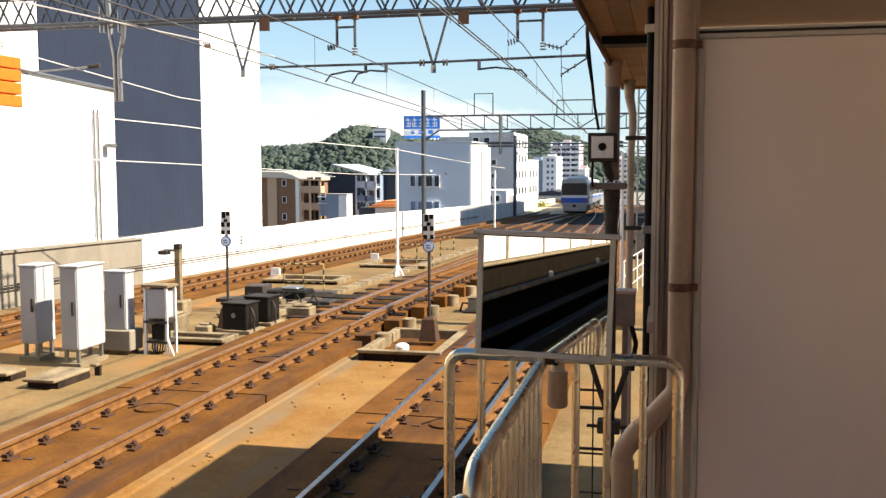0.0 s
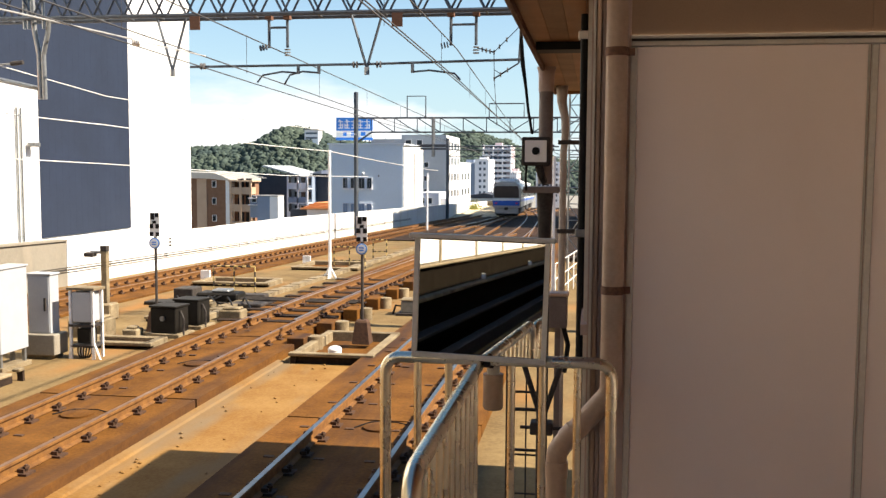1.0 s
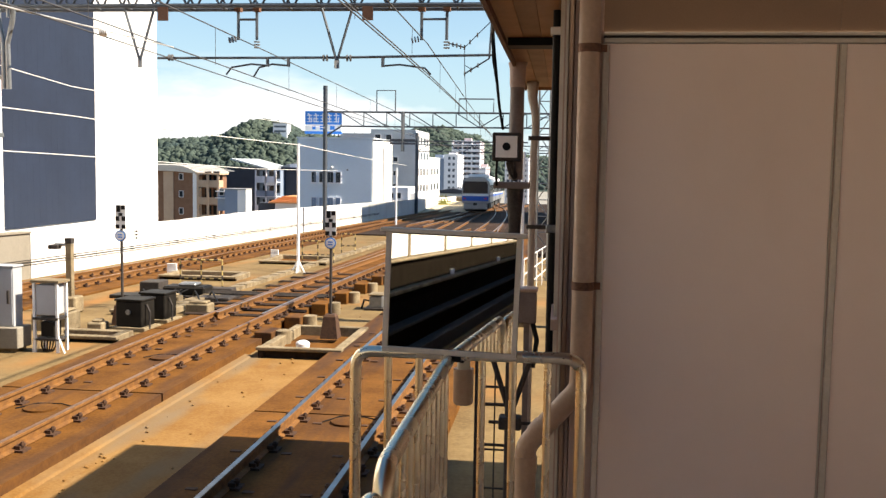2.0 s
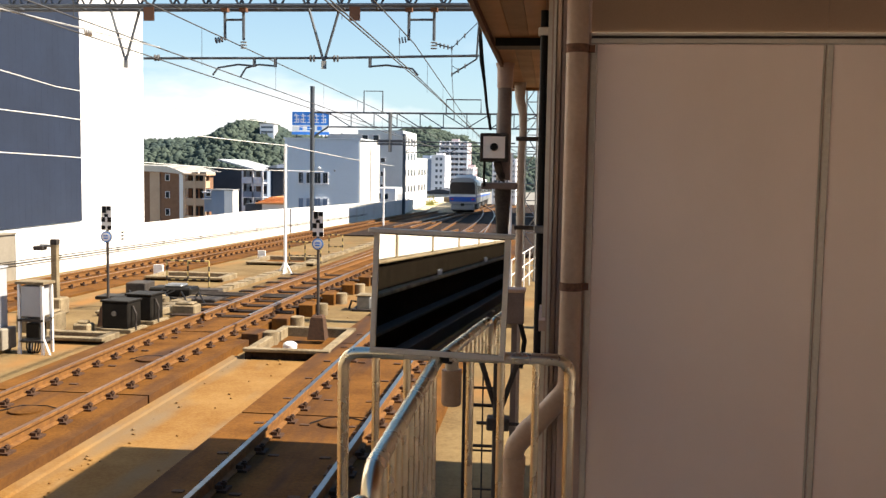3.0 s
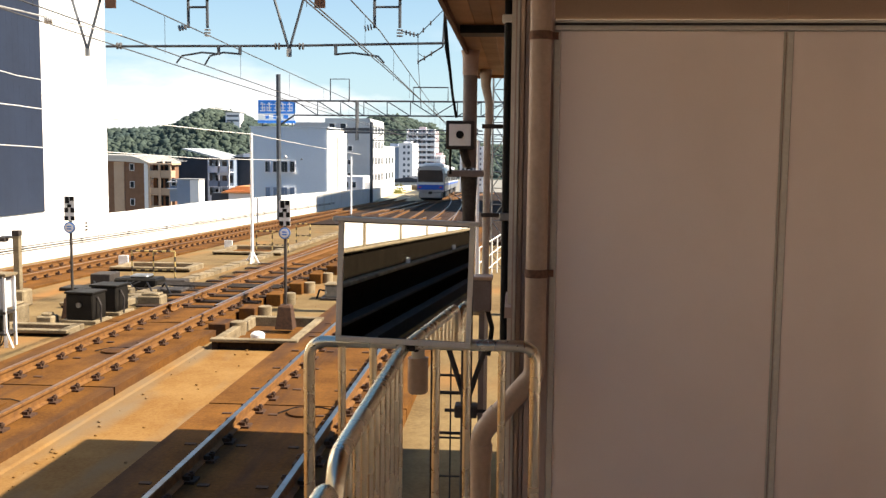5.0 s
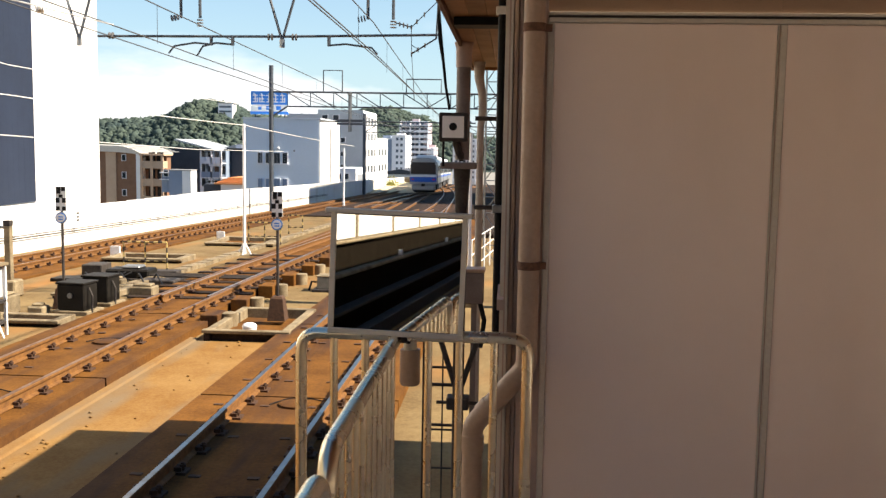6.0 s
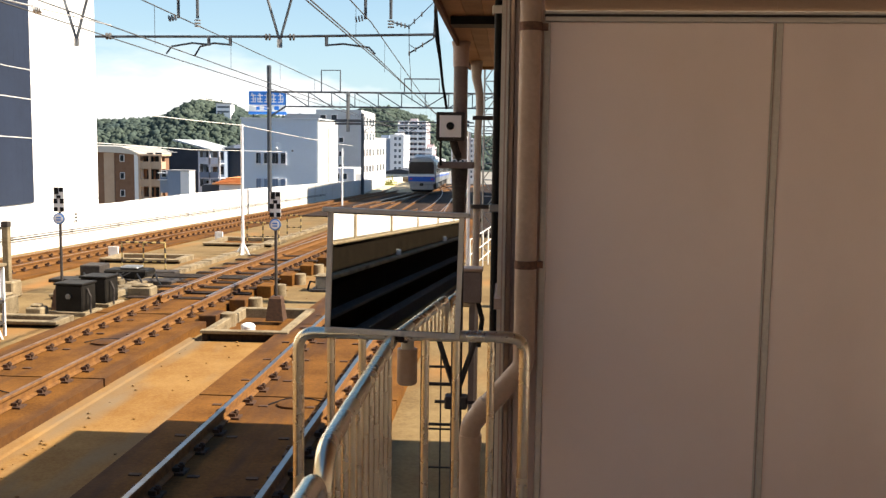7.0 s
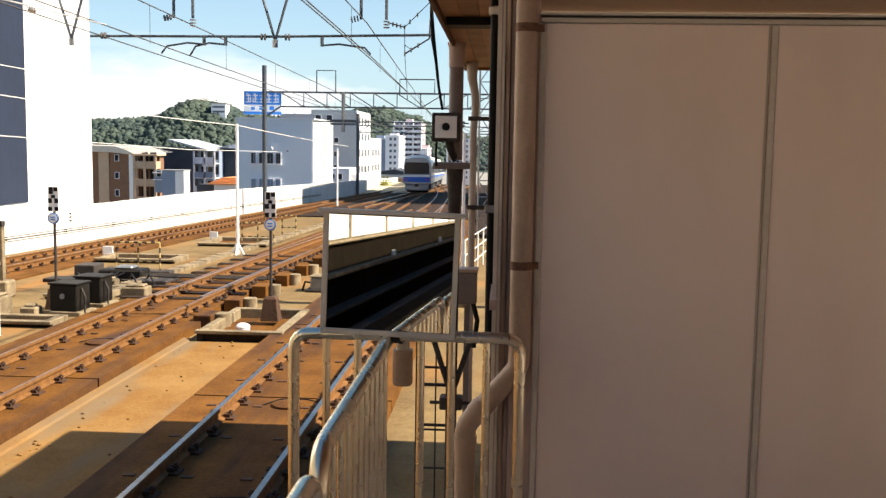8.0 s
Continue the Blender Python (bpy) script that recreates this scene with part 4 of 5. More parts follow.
        an = thing("anchor_plate", (x + 0.02 * math.sin(k * 5), y, -0.16), "small dark anchor plate set in the slab", "plate", "slab anchor plates")
        part("plate", bx(-0.055, 0.055, -0.03, 0.03, 0, 0.012), M["clip"], an)

# footings, brackets and the far mast seen past the post
for x, y, w, d, h in ((-9.35, 17.0, 0.7, 0.55, 0.34), (-8.55, 17.05, 0.3, 0.3, 0.16), (-7.55, 19.6, 0.5, 0.4, 0.22), (-8.75, 20.8, 0.6, 0.3, 0.2)):
    fb = thing("concrete_footing", (x, y, grade(y) - 0.2), "stained concrete footing block on the deck", "block", "deck footings")
    part("block", bx(-w / 2, w / 2, -d / 2, d / 2, -0.01, h, bevel=0.025), M["kerb"], fb)
    part("cap", bx(-w / 2 + 0.06, w / 2 - 0.06, -d / 2 + 0.06, d / 2 - 0.06, h, h + 0.05, bevel=0.02), M["kerb"], fb)
for x, y in ((-11.35, 27.3), (-10.35, 34.3)):
    wb = thing("white_bracket", (x, y, grade(y) - 0.2), "white painted angle bracket beside a pit", "bracket", "pit brackets")
    part("upright", bx(-0.14, 0.14, -0.04, 0.04, 0, 0.34), M["signface"], wb)
    part("toe", bx(-0.1, 0.4, -0.05, 0.05, 0, 0.14), M["signface"], wb)
lm = thing("lattice_mast", (-0.59, 30, grade(30) - 0.3), "grey lattice steel mast beside the walkway", "mast")
for sx in (-0.17, 0.17):
    part("leg", tb([(sx, 0, 0), (sx, 0, 8.5)], 0.03, 6), M["steel"], lm)
for k in range(17):
    part("lacing", tb([(-0.17 if k % 2 else 0.17, 0, 0.5 * k), (0.17 if k % 2 else -0.17, 0, 0.5 * k + 0.5)], 0.016, 5), M["steel"], lm)
    part("tie", tb([(-0.17, 0, 0.5 * k), (0.17, 0, 0.5 * k)], 0.016, 5), M["steel"], lm)
gr = thing("walkway_railing", (-0.9, 24, grade(24) - 0.3), "pale pipe railing along the walkway", "railing")
for k in range(6):
    part("post", tb([(0.12 * k, 1.6 * k, -0.035 * k), (0.12 * k, 1.6 * k, 1.1 - 0.035 * k)], 0.018, 8), M["signface"], gr)
for z in (0.35, 0.7, 1.08):
    part("rail", tb([(0, 0, z), (0.6, 8.0, z - 0.175)], 0.014, 8), M["signface"], gr)

# ---- overhead line ----


def truss(bm, x0, x1, y, z0, z1, n, r, d):
    for yy in (y - d / 2, y + d / 2):
        tube(bm, [(x0, yy, z0), (x1, yy, z0)], r, 6)
        tube(bm, [(x0, yy, z1), (x1, yy, z1)], r, 6)
        for k in range(n):
            a, b = x0 + (x1 - x0) * k / n, x0 + (x1 - x0) * (k + 1) / n
            tube(bm, [(a, yy, z0), ((a + b) / 2, yy, z1)], r * 0.55, 5)
            tube(bm, [((a + b) / 2, yy, z1), (b, yy, z0)], r * 0.55, 5)
    for k in range(n + 1):
        a = x0 + (x1 - x0) * k / n
        tube(bm, [(a, y - d / 2, z0), (a, y + d / 2, z0)], r * 0.5, 5)
    return bm


GY = 20.0
gan = thing("overhead_gantry", (0, 0, 0), "weathered lattice steel gantry carrying the overhead wires", "gantry", "overhead gantries")
part("lattice_beam", truss(bmesh.new(), -16.3, 2.0, GY, 6.17, 6.85, 26, 0.045, 0.5), M["gantry"], gan)
for x in (-16.3, 2.0):
    part("mast", tb([(x, GY, -1.0), (x, GY, 7.4)], 0.16, 14), M["gantry"], gan)
for x, w in ((-4.72, 0.33), (-9.0, 0.33)):
    for s in (-1, 1):
        part("hanger_arm", tb([(x + s * w, GY, 6.17), (x, GY, 5.05)], 0.03, 6), M["gantry"], gan)
    part("hanger_socket", tb([(x, GY, 4.92), (x, GY, 5.08)], 0.055, 8), M["steel"], gan)
part("hanger_mast", tb([(-12.24, GY, 6.85), (-12.19, GY, 5.96), (-12.09, GY, 5.42), (-12.08, GY, 4.45)], 0.06, 8), M["steel"], gan)
part("hanger_mast", tb([(-11.84, GY, 6.2), (-11.87, GY, 5.9), (-11.99, GY, 5.42), (-11.98, GY, 4.45)], 0.055, 8), M["steel"], gan)
for x in (-12.3, -12.2, -11.85):
    part("hanger_mast", tb([(x, GY - 0.2, 6.9), (x, GY - 0.2, 5.95)], 0.035, 6), M["steel"], gan)
part("cross_pipe", tb([(-8.6, GY, 5.12), (-4.7, GY, 5.14), (-1.5, GY, 5.2)], 0.026, 8), M["gantry"], gan)
for x in (-8.35, -8.28, -5.0, -4.93, -4.5, -4.43):
    part("insulator_disc", tb([(x - 0.012, GY, 5.13), (x + 0.012, GY, 5.13)], 0.07, 12), M["insulator"], gan)
for x, xe, ze in ((-6.2, -7.1, 4.78), (-5.75, -6.5, 4.74), (-3.75, -2.75, 4.80)):
    part("arm_bracket", tb([(x, GY, 5.14), (x, GY, 4.95)], 0.035, 8), M["gantry"], gan)
    s = 1 if xe > x else -1
    part("steady_arm", tb([(x, GY, 4.97), (x + s * 0.35, GY, 5.0), (xe - s * 0.12, GY, 4.93), (xe, GY, ze)], 0.02, 8), M["gantry"], gan)
for xs in ((-6.83, -6.43), (-2.95, -2.43)):
    for x in xs:
        part("drop_tube", tb([(x, GY, 6.2), (x, GY, 5.50)], 0.032, 8), M["gantry"], gan)
        part("drop_foot", bx(x - 0.07, x + 0.07, GY - 0.08, GY + 0.08, 6.08, 6.16), M["band"], gan)
    part("drop_tie", tb([(xs[0], GY, 5.92), (xs[1], GY, 5.92)], 0.024, 6), M["gantry"], gan)
    for j in range(3):
        part("insulator_disc", tb([(xs[1], GY, 5.45 - 0.06 * j), (xs[1], GY, 5.47 - 0.06 * j)], 0.065, 10), M["insulator"], gan)
        part("insulator_disc", tb([(xs[0] - 0.06 - 0.06 * j, GY, 5.52 - 0.012 * j), (xs[0] - 0.08 - 0.06 * j, GY, 5.516 - 0.012 * j)], 0.065, 10), M["insulator"], gan)
for x in (-8.36, -4.02):
    part("signal_plate", bx(x - 0.11, x + 0.11, GY - 0.3, GY - 0.26, 5.86, 6.14), M["band"], gan, "small rust-red plate")
part("arm_wire", tb([(-14.17, GY - 0.2, 5.1), (-12.3, GY, 4.73)], 0.02, 6), M["steel"], gan)
part("bracket_tube", tb([(-14.0, GY - 0.2, 5.13), (-12.7, GY - 0.1, 5.22)], 0.022, 6), M["steel"], gan)
part("bracket_insulator", tb([(-12.7, GY - 0.1, 5.22), (-12.42, GY - 0.1, 5.25)], 0.05, 8), M["dark"], gan)

for p_, q_, r_ in (((-2.40, 5.44), (-2.06, 5.35), 0.014), ((-2.06, 5.35), (-1.45, 5.95), 0.009), ((-2.06, 5.35), (-2.05, 4.82), 0.008), ((-2.05, 4.82), (-1.55, 5.13), 0.016), ((-2.05, 4.82), (-1.98, 3.9), 0.007), ((-1.55, 5.13), (-1.50, 6.17), 0.022), ((-2.06, 5.0), (-1.9, 4.9), 0.007)):
    part("stay_wire", tb([(p_[0], GY, p_[1]), (q_[0], GY, q_[1])], r_, 6), M["gantry"], gan)
for x, z in ((-2.30, 5.41), (-2.22, 5.39), (-2.14, 5.37), (-2.06, 5.35), (-1.95, 5.46), (-1.80, 5.60), (-2.05, 4.82), (-1.92, 4.9), (-1.78, 4.99)):
    part("insulator_disc", tb([(x - 0.012, GY, z), (x + 0.012, GY, z)], 0.05, 10), M["insulator"], gan)
g2 = thing("overhead_gantry", (0, 0, 0), "slim steel gantry farther along the line", "gantry", "overhead gantries")
zt = 0.0
part("top_chord", tb([(-13.9, 56, 5.95), (3.0, 56, 5.95)], 0.055, 6), M["gantry"], g2)
part("bottom_chord", tb([(-12.9, 56, 5.12), (2.0, 56, 5.12)], 0.045, 6), M["gantry"], g2)
for k in range(12):
    x = -12.9 + 1.35 * k
    part("vertical", tb([(x, 56, 5.12), (x, 56, 5.95)], 0.03, 5), M["gantry"], g2)
    if k < 11:
        part("diagonal", tb([(x, 56, 5.95), (x + 1.35, 56, 5.12)] if k < 6 else [(x, 56, 5.12), (x + 1.35, 56, 5.95)], 0.03, 5), M["gantry"], g2)
for x0_, x1_ in ((-13.85, -12.9), (3.0, 2.0)):
    part("knee_brace", tb([(x0_, 56, 4.5), (x1_, 56, 5.12)], 0.05, 6), M["gantry"], g2)
for x, zb in ((-13.85, 7.45), (3.0, 7.0)):
    part("mast", tb([(x, 56, -2.0), (x, 56, zb)], 0.13, 12), M["gantry"], g2)
for x0, x1, z1 in ((-10.8, -9.7, 7.2), (-6.0, -4.0, 6.75)):
    part("top_frame", tb([(x0, 56, 5.95), (x0, 56, z1), (x1, 56, z1), (x1, 56, 5.95)], 0.04, 6), M["gantry"], g2)
for x in (-9.25, -3.0):
    part("drop_tube", tb([(x, 56, 6.0), (x, 56, 3.7)], 0.11, 8), M["steel"], g2)
    for z in (3.75, 3.95):
        part("bracket_arm", bx(x - 0.75, x + 0.75, 55.9, 56.1, z + 0.35, z + 0.47), M["gantry"], g2)
part("cross_pipe", tb([(-11.0, 56, 4.3), (-2.0, 56, 4.3)], 0.04, 6), M["gantry"], g2)

g3 = thing("overhead_gantry", (0, 0, 0), "small far steel gantry above the tracks", "gantry", "overhead gantries")
part("lattice_beam", truss(bmesh.new(), -15.0, 4, 100, 4.3, 5.0, 8, 0.05, 0.3), M["gantry"], g3)
for x in (-15.0, 4):
    part("mast", tb([(x, 100, -3.5), (x, 100, 6.2)], 0.17, 10), M["gantry"], g3)


def cable(name, pts, r, label, m="wire", sag=0.0, n=14):
    c = thing(name, (0, 0, 0), label, "cable", "overhead wires")
    out = []
    for a, b in zip(pts, pts[1:]):
        a, b = Vector(a), Vector(b)
        for k in range(n):
            t = k / n
            p = a.lerp(b, t)
            p.z -= sag * 4 * t * (1 - t)
            out.append(p)
    out.append(Vector(pts[-1]))
    part("strand", tb(out, r, 5), M[m], c)


for xa, xb, xc in ((-2.76, -3.1, -5.0), (-2.70, -3.25, -5.0), (-6.45, -6.3, -8.7), (-7.05, -6.3, -8.7)):
    cable("contact_wire", [(xa + (0.25 if xa > -3 else 0), -40, 6.0), (xa, GY, 4.72), (xb, 56, 3.88), (xc, 105, 2.8)], 0.011, "thin contact wire above the track")
for xa, xb, xc in ((-2.83, -4.1, -5.0), (-6.6, -6.6, -8.7)):
    cable("messenger_wire", [(xa, -40, 6.75), (xa, GY, 5.43), (xb, 56, 4.63), (xc, 105, 3.55)], 0.012, "thin catenary wire above the track")
    y = 8.0
    while y < 56:
        zz = 5.43 - 0.0222 * (y - GY)
        xd = xa + (xb - xa) * max(0.0, y - GY) / 36
        part("dropper", tb([(xd, y, zz), (xd, y, zz - 0.70)], 0.005, 4), M["wire"], thing("dropper_wire", (0, 0, 0), "thin dropper between the overhead wires", "cable", "overhead wires"))
        y += 5.0
cable("guy_cable", [(-11.6, 14, 5.95), (-9.82, 14, 5.55), (-6.95, 14, 4.90)], 0.014, "pale insulated guy cable", "white_wire")
gi = thing("line_insulator", (-6.86, 14, 4.87), "pale porcelain insulator on the guy cable", "insulator")
for j in range(4):
    part("disc", tb([(0.03 * j - 0.05, 0, -0.006 * j), (0.03 * j - 0.03, 0, -0.006 * j)], 0.085 - 0.01 * j, 14), M["signface"], gi, smooth=True)
cable("guy_cable", [(-6.8, 14, 4.86), (-5.78, 14, 4.63)], 0.010, "pale guy cable beyond the insulator", "white_wire")
cable("side_cable", [(-13.1, 8, 6.0), (-13.1, 24.84, 4.89), (-13.1, 37.6, 4.80), (-13.85, 56, 5.0)], 0.014, "pale cable strung along the parapet side", "white_wire")
cable("side_cable", [(-16.0, 13.5, 4.65), (-11.62, 22, 3.98), (-8.04, 29.1, 3.5), (-9.0, 56, 2.9)], 0.014, "pale cable strung over the slim pole", "white_wire", sag=0.04)
cable("side_cable", [(-13.1, 8, 3.4), (-13.1, 24.7, 3.06), (-13.1, 40, 2.67), (-13.6, 58, 2.5)], 0.014, "pale cable low along the parapet side", "white_wire")

# ---- train standing far along the line ----
TY = 96.0
TZ = grade(TY)
tr = thing("commuter_train", (-8.5, TY, TZ), "stainless commuter train with blue and white bands", "train", rz=2.2)


def hull(y0, y1, w, z0, z1):
    """A car body: side, shoulder, roof curve, swept along its length."""
    prof = [(-w, z0), (w, z0), (w, z1 - 0.75), (w - 0.06, z1 - 0.45), (w - 0.32, z1 - 0.14), (w - 0.75, z1), (-w + 0.75, z1), (-w + 0.32, z1 - 0.14), (-w + 0.06, z1 - 0.45), (-w, z1 - 0.75)]
    return sweep(prof, [y0, y1], zf=lambda yy: -0.022 * yy)


front = part("cab_front", sweep([(-1.3, 0.95), (1.3, 0.95), (1.3, 2.75), (1.22, 3.2), (0.95, 3.42), (-0.95, 3.42), (-1.22, 3.2), (-1.3, 2.75)], [-0.12, 0.9], zf=lambda yy: 0), M["stainless"], tr)
part("windscreen", sweep([(-1.22, 1.95), (1.22, 1.95), (1.22, 2.75), (1.1, 3.1), (-1.1, 3.1), (-1.22, 2.75)], [-0.15, -0.1], zf=lambda yy: 0), M["glass"], front)
part("white_band", bx(-1.31, 1.31, -0.16, 0.2, 1.66, 1.88), M["trainwhite"], front)
part("blue_band", bx(-1.31, 1.31, -0.165, 0.2, 1.18, 1.655), M["trainblue"], front)
for s in (-1, 1):
    part("tail_lamp", bx(s * 1.02 - 0.12, s * 1.02 + 0.12, -0.19, -0.16, 1.36, 1.46), M["redlamp"], front)
part("skirt", bx(-1.15, 1.15, -0.1, 0.5, 0.32, 0.95, bevel=0.08), M["stainless"], front)
part("coupler", bx(-0.18, 0.18, -0.45, 0.0, 0.75, 1.0, bevel=0.04), M["dark"], front)
for k in range(3):
    a, b = 0.9 + k * 20.2, 20.0 + k * 20.2
    body = part("car_body", hull(a, b, 1.38, 1.0, 3.55), M["stainless"], tr)
    for s in (-1, 1):
        part("blue_stripe", sweep(rect(s * 1.39 - 0.012, s * 1.39 + 0.012, 1.55, 1.8), [a, b], zf=lambda yy: -0.022 * yy), M["trainblue"], body)
        part("white_stripe", sweep(rect(s * 1.39 - 0.012, s * 1.39 + 0.012, 1.8, 1.92), [a, b], zf=lambda yy: -0.022 * yy), M["trainwhite"], body)
        for j in range(8):
            yy = a + 1.4 + j * 2.25
            part("window", bx(s * 1.39 - 0.01, s * 1.39 + 0.01, yy, yy + 1.2, 1.98 - 0.022 * yy, 2.8 - 0.022 * yy), M["glass"], body)
    for yy in (a + 3, a + 10, a + 16):
        part("roof_unit", bx(-0.9, 0.9, yy - 1.3, yy + 1.3, 3.5 - 0.022 * yy, 3.85 - 0.022 * yy, bevel=0.08), M["trainwhite"], body)
    for yy in (a + 2.2, b - 3):
        part("bogie", bx(-1.1, 1.1, yy - 1.4, yy + 1.4, 0.15 - 0.022 * yy, 0.95 - 0.022 * yy, bevel=0.1), M["under"], body)
    part("underframe", bx(-1.2, 1.2, a + 5, b - 5, 0.4 - 0.022 * (a + b) / 2, 0.95 - 0.022 * (a + b) / 2), M["under"], body)

# ---- buildings ----


def windows(b, face, xs, zs, w, h, at, sill=True, glassmat="glass"):
    """Windows on a face: 'y' faces the camera at y=at, 'x' faces the line at x=at."""
    for u in xs:
        for z in zs:
            if face == "y":
                f = part("window", bx(u, u + w, at - 0.06, at - 0.01, z, z + h), M["trainwhite"], b)
                part("pane", bx(u + 0.06, u + w - 0.06, at - 0.08, at - 0.062, z + 0.06, z + h - 0.06), M[glassmat], f)
            else:
                f = part("window", bx(at + 0.01, at + 0.06, u, u + w, z, z + h), M["trainwhite"], b)
                part("pane", bx(at + 0.062, at + 0.08, u + 0.06, u + w - 0.06, z + 0.06, z + h - 0.06), M[glassmat], f)


big = thing("warehouse", (0, 0, 0), "tall white warehouse with a slate blue cladding field", "building")
part("wall", bx(-40, -17.6, 8, 40.9, -8, 17, bevel=0.05), M["white"], big)
part("roof_parapet", bx(-40.1, -17.5, 7.9, 41.0, 17, 17.4), M["roof"], big)
for k in range(25):
    part("cladding_panel", bx(-17.6, -17.55, 25.05 + 0.4 * k, 25.448 + 0.4 * k, 0.67, 14), M["panelgrey"], big)
low = thing("annex", (0, 0, 0), "lower white rendered annex before the warehouse", "building")
bm = bmesh.new()
q = [(9, -8), (28.3, -8), (28.3, 5.42), (24.3, 5.58), (9, 6.2)]
ra = [bm.verts.new((-17.2, y, z)) for y, z in q]
rb = [bm.verts.new((-17.52, y, z)) for y, z in q]
bm.faces.new(ra), bm.faces.new(rb[::-1])
for k in range(5):
    bm.faces.new((ra[k], ra[(k + 1) % 5], rb[(k + 1) % 5], rb[k]))
part("wall", bm, M["white"], low)
part("roof_edge", tb([(-17.15, 9, 6.22), (-17.15, 24.3, 5.6), (-17.15, 28.35, 5.44)], 0.045, 6), M["steel"], low)
for yy in (27.05, 27.27):
    part("drainpipe", tb([(-17.14, yy, 4.75), (-17.14, yy, -3)], 0.03, 8), M["steel"], low)
part("floodlight", bx(-17.15, -16.85, 27.55, 27.85, 3.58, 3.72, bevel=0.03), M["steel"], low)
os_ = thing("orange_sign", (-15.9, 20.3, 0), "orange slatted sign box on the wall", "sign")
for k in range(4):
    part("slat", bx(-0.15, 0.1, -1.5, 1.5, 4.47 + 0.315 * k, 4.76 + 0.315 * k, bevel=0.02), M["orange"], os_)
part("backing", bx(-1.2, -0.10, -1.46, 1.46, 4.49, 5.70), M["band"], os_)
wi = part("window", bx(-17.6, -17.52, 22.4, 23.55, 6.25, 7.2), M["trimcream"], big)
part("pane", bx(-17.52, -17.50, 22.5, 23.45, 6.35, 7.1), M["flats_grey"], wi)

br = thing("apartment_block", (0, 0, 0), "brown clad apartment house with tan balconies", "building", "town buildings")
part("wall", bx(-47.4, -42.8, 110, 120, -8, 1.75), M["brown"], br)
part("side_wing", bx(-51.5, -47.38, 110.4, 120, -8, 2.1), M["brown"], br)
part("pilaster", bx(-46.6, -45.4, 109.85, 110.02, -8, 1.7), M["tan"], br)
part("stair_tower", bx(-42.95, -42.35, 109.7, 111.0, -8, 1.6), M["white"], br)
bm = bmesh.new()
ribs = [(-52.0, 2.55), (-45.3, 2.45), (-44.4, 2.4), (-43.4, 2.1), (-42.3, 1.62), (-42.3, 1.5), (-45.0, 1.72), (-52.0, 1.9)]
r0 = [bm.verts.new((x, 109.6, z)) for x, z in ribs]
r1 = [bm.verts.new((x, 120.4, z)) for x, z in ribs]
bm.faces.new(r0), bm.faces.new(r1[::-1])
for k in range(len(ribs)):
    bm.faces.new((r0[k], r0[(k + 1) % 8], r1[(k + 1) % 8], r1[k]))
part("roof", bm, M["trimcream"], br, "pale curved metal roof")
for x in steps(-45.0, -41.6, 0.5):
    part("roof_seam", tb([(x, 109.55, 2.44 - 0.22 * max(0, x + 44.6)), (x + 0.5, 119, 2.44 - 0.22 * max(0, x + 44.6))], 0.04, 5), M["roof"], br)
for fl_ in range(5):
    z = -8 + 2.02 * fl_
    part("balcony_slab", bx(-42.35, -39.7, 109.6, 111.0, z - 0.16, z), M["tan"], br)
    part("balcony_rail", bx(-42.35, -39.7, 109.6, 109.7, z, z + 0.68), M["tan"], br)
    part("balcony_rail", bx(-39.8, -39.7, 109.72, 111.0, z, z + 0.68), M["tan"], br)
    for x in (-41.9, -40.9):
        part("balcony_door", bx(x, x + 0.75, 110.9, 110.98, z + 0.02, z + 1.7), M["glass"], br)
    part("window", bx(-44.75, -44.2, 109.93, 109.99, z + 0.62, z + 1.42), M["trainwhite"], br)
    part("pane", bx(-44.68, -44.27, 109.9, 109.928, z + 0.68, z + 1.36), M["glass"], br)
part("balcony_back", bx(-42.35, -39.8, 111.0, 112.4, -8, 1.4), M["brown"], br)
for x in (-42.3, -41.1, -39.85):
    part("balcony_post", bx(x - 0.13, x + 0.13, 109.55, 109.75, -8, 1.4), M["tan"], br)
part("balcony_roof", bx(-42.5, -39.55, 109.4, 112.5, 1.4, 1.58), M["tan"], br)

nv = thing("dark_house", (0, 0, 0), "dark slate clad house with pale metal roof and balconies", "building", "town buildings")
part("wall", bx(-44.4, -40.4, 125, 136, -8, 2.3), M["navy"], nv)
part("roof", sweep([(-43.6, 3.25), (-38.3, 1.95), (-38.3, 2.12), (-43.4, 3.4)], [124.4, 136.5], zf=lambda yy: 0), M["flats_grey"], nv)
for x in steps(-43.0, -38.8, 0.6):
    part("roof_seam", tb([(x, 124.3, 3.33 - 0.25 * (x + 43.2)), (x, 136, 3.33 - 0.25 * (x + 43.2))], 0.05, 5), M["steel"], nv)
part("balcony_core", bx(-40.38, -37.5, 127, 136, -8, 1.9), M["flats_blue"], nv)
for k, z in enumerate((1.35, -0.55, -2.45, -4.35)):
    part("balcony_front", bx(-40.2, -37.5 - 0.3 * (k % 2), 125.0, 125.12, z - 1.0, z - 0.25), M["flats_white" if k % 2 == 0 else "flats_blue"], nv)
    part("balcony_floor", bx(-40.2, -37.5, 125.0, 127, z - 1.1, z - 1.0), M["flats_white"], nv)
    for x in (-39.9, -39.0, -38.2):
        part("balcony_window", bx(x, x + 0.6, 126.9, 126.99, z - 0.6, z + 0.45), M["glass"], nv)
for x in (-40.3, -38.9, -37.6):
    part("post", bx(x - 0.09, x + 0.09, 125.0, 125.2, -8, 1.9), M["flats_white"], nv)
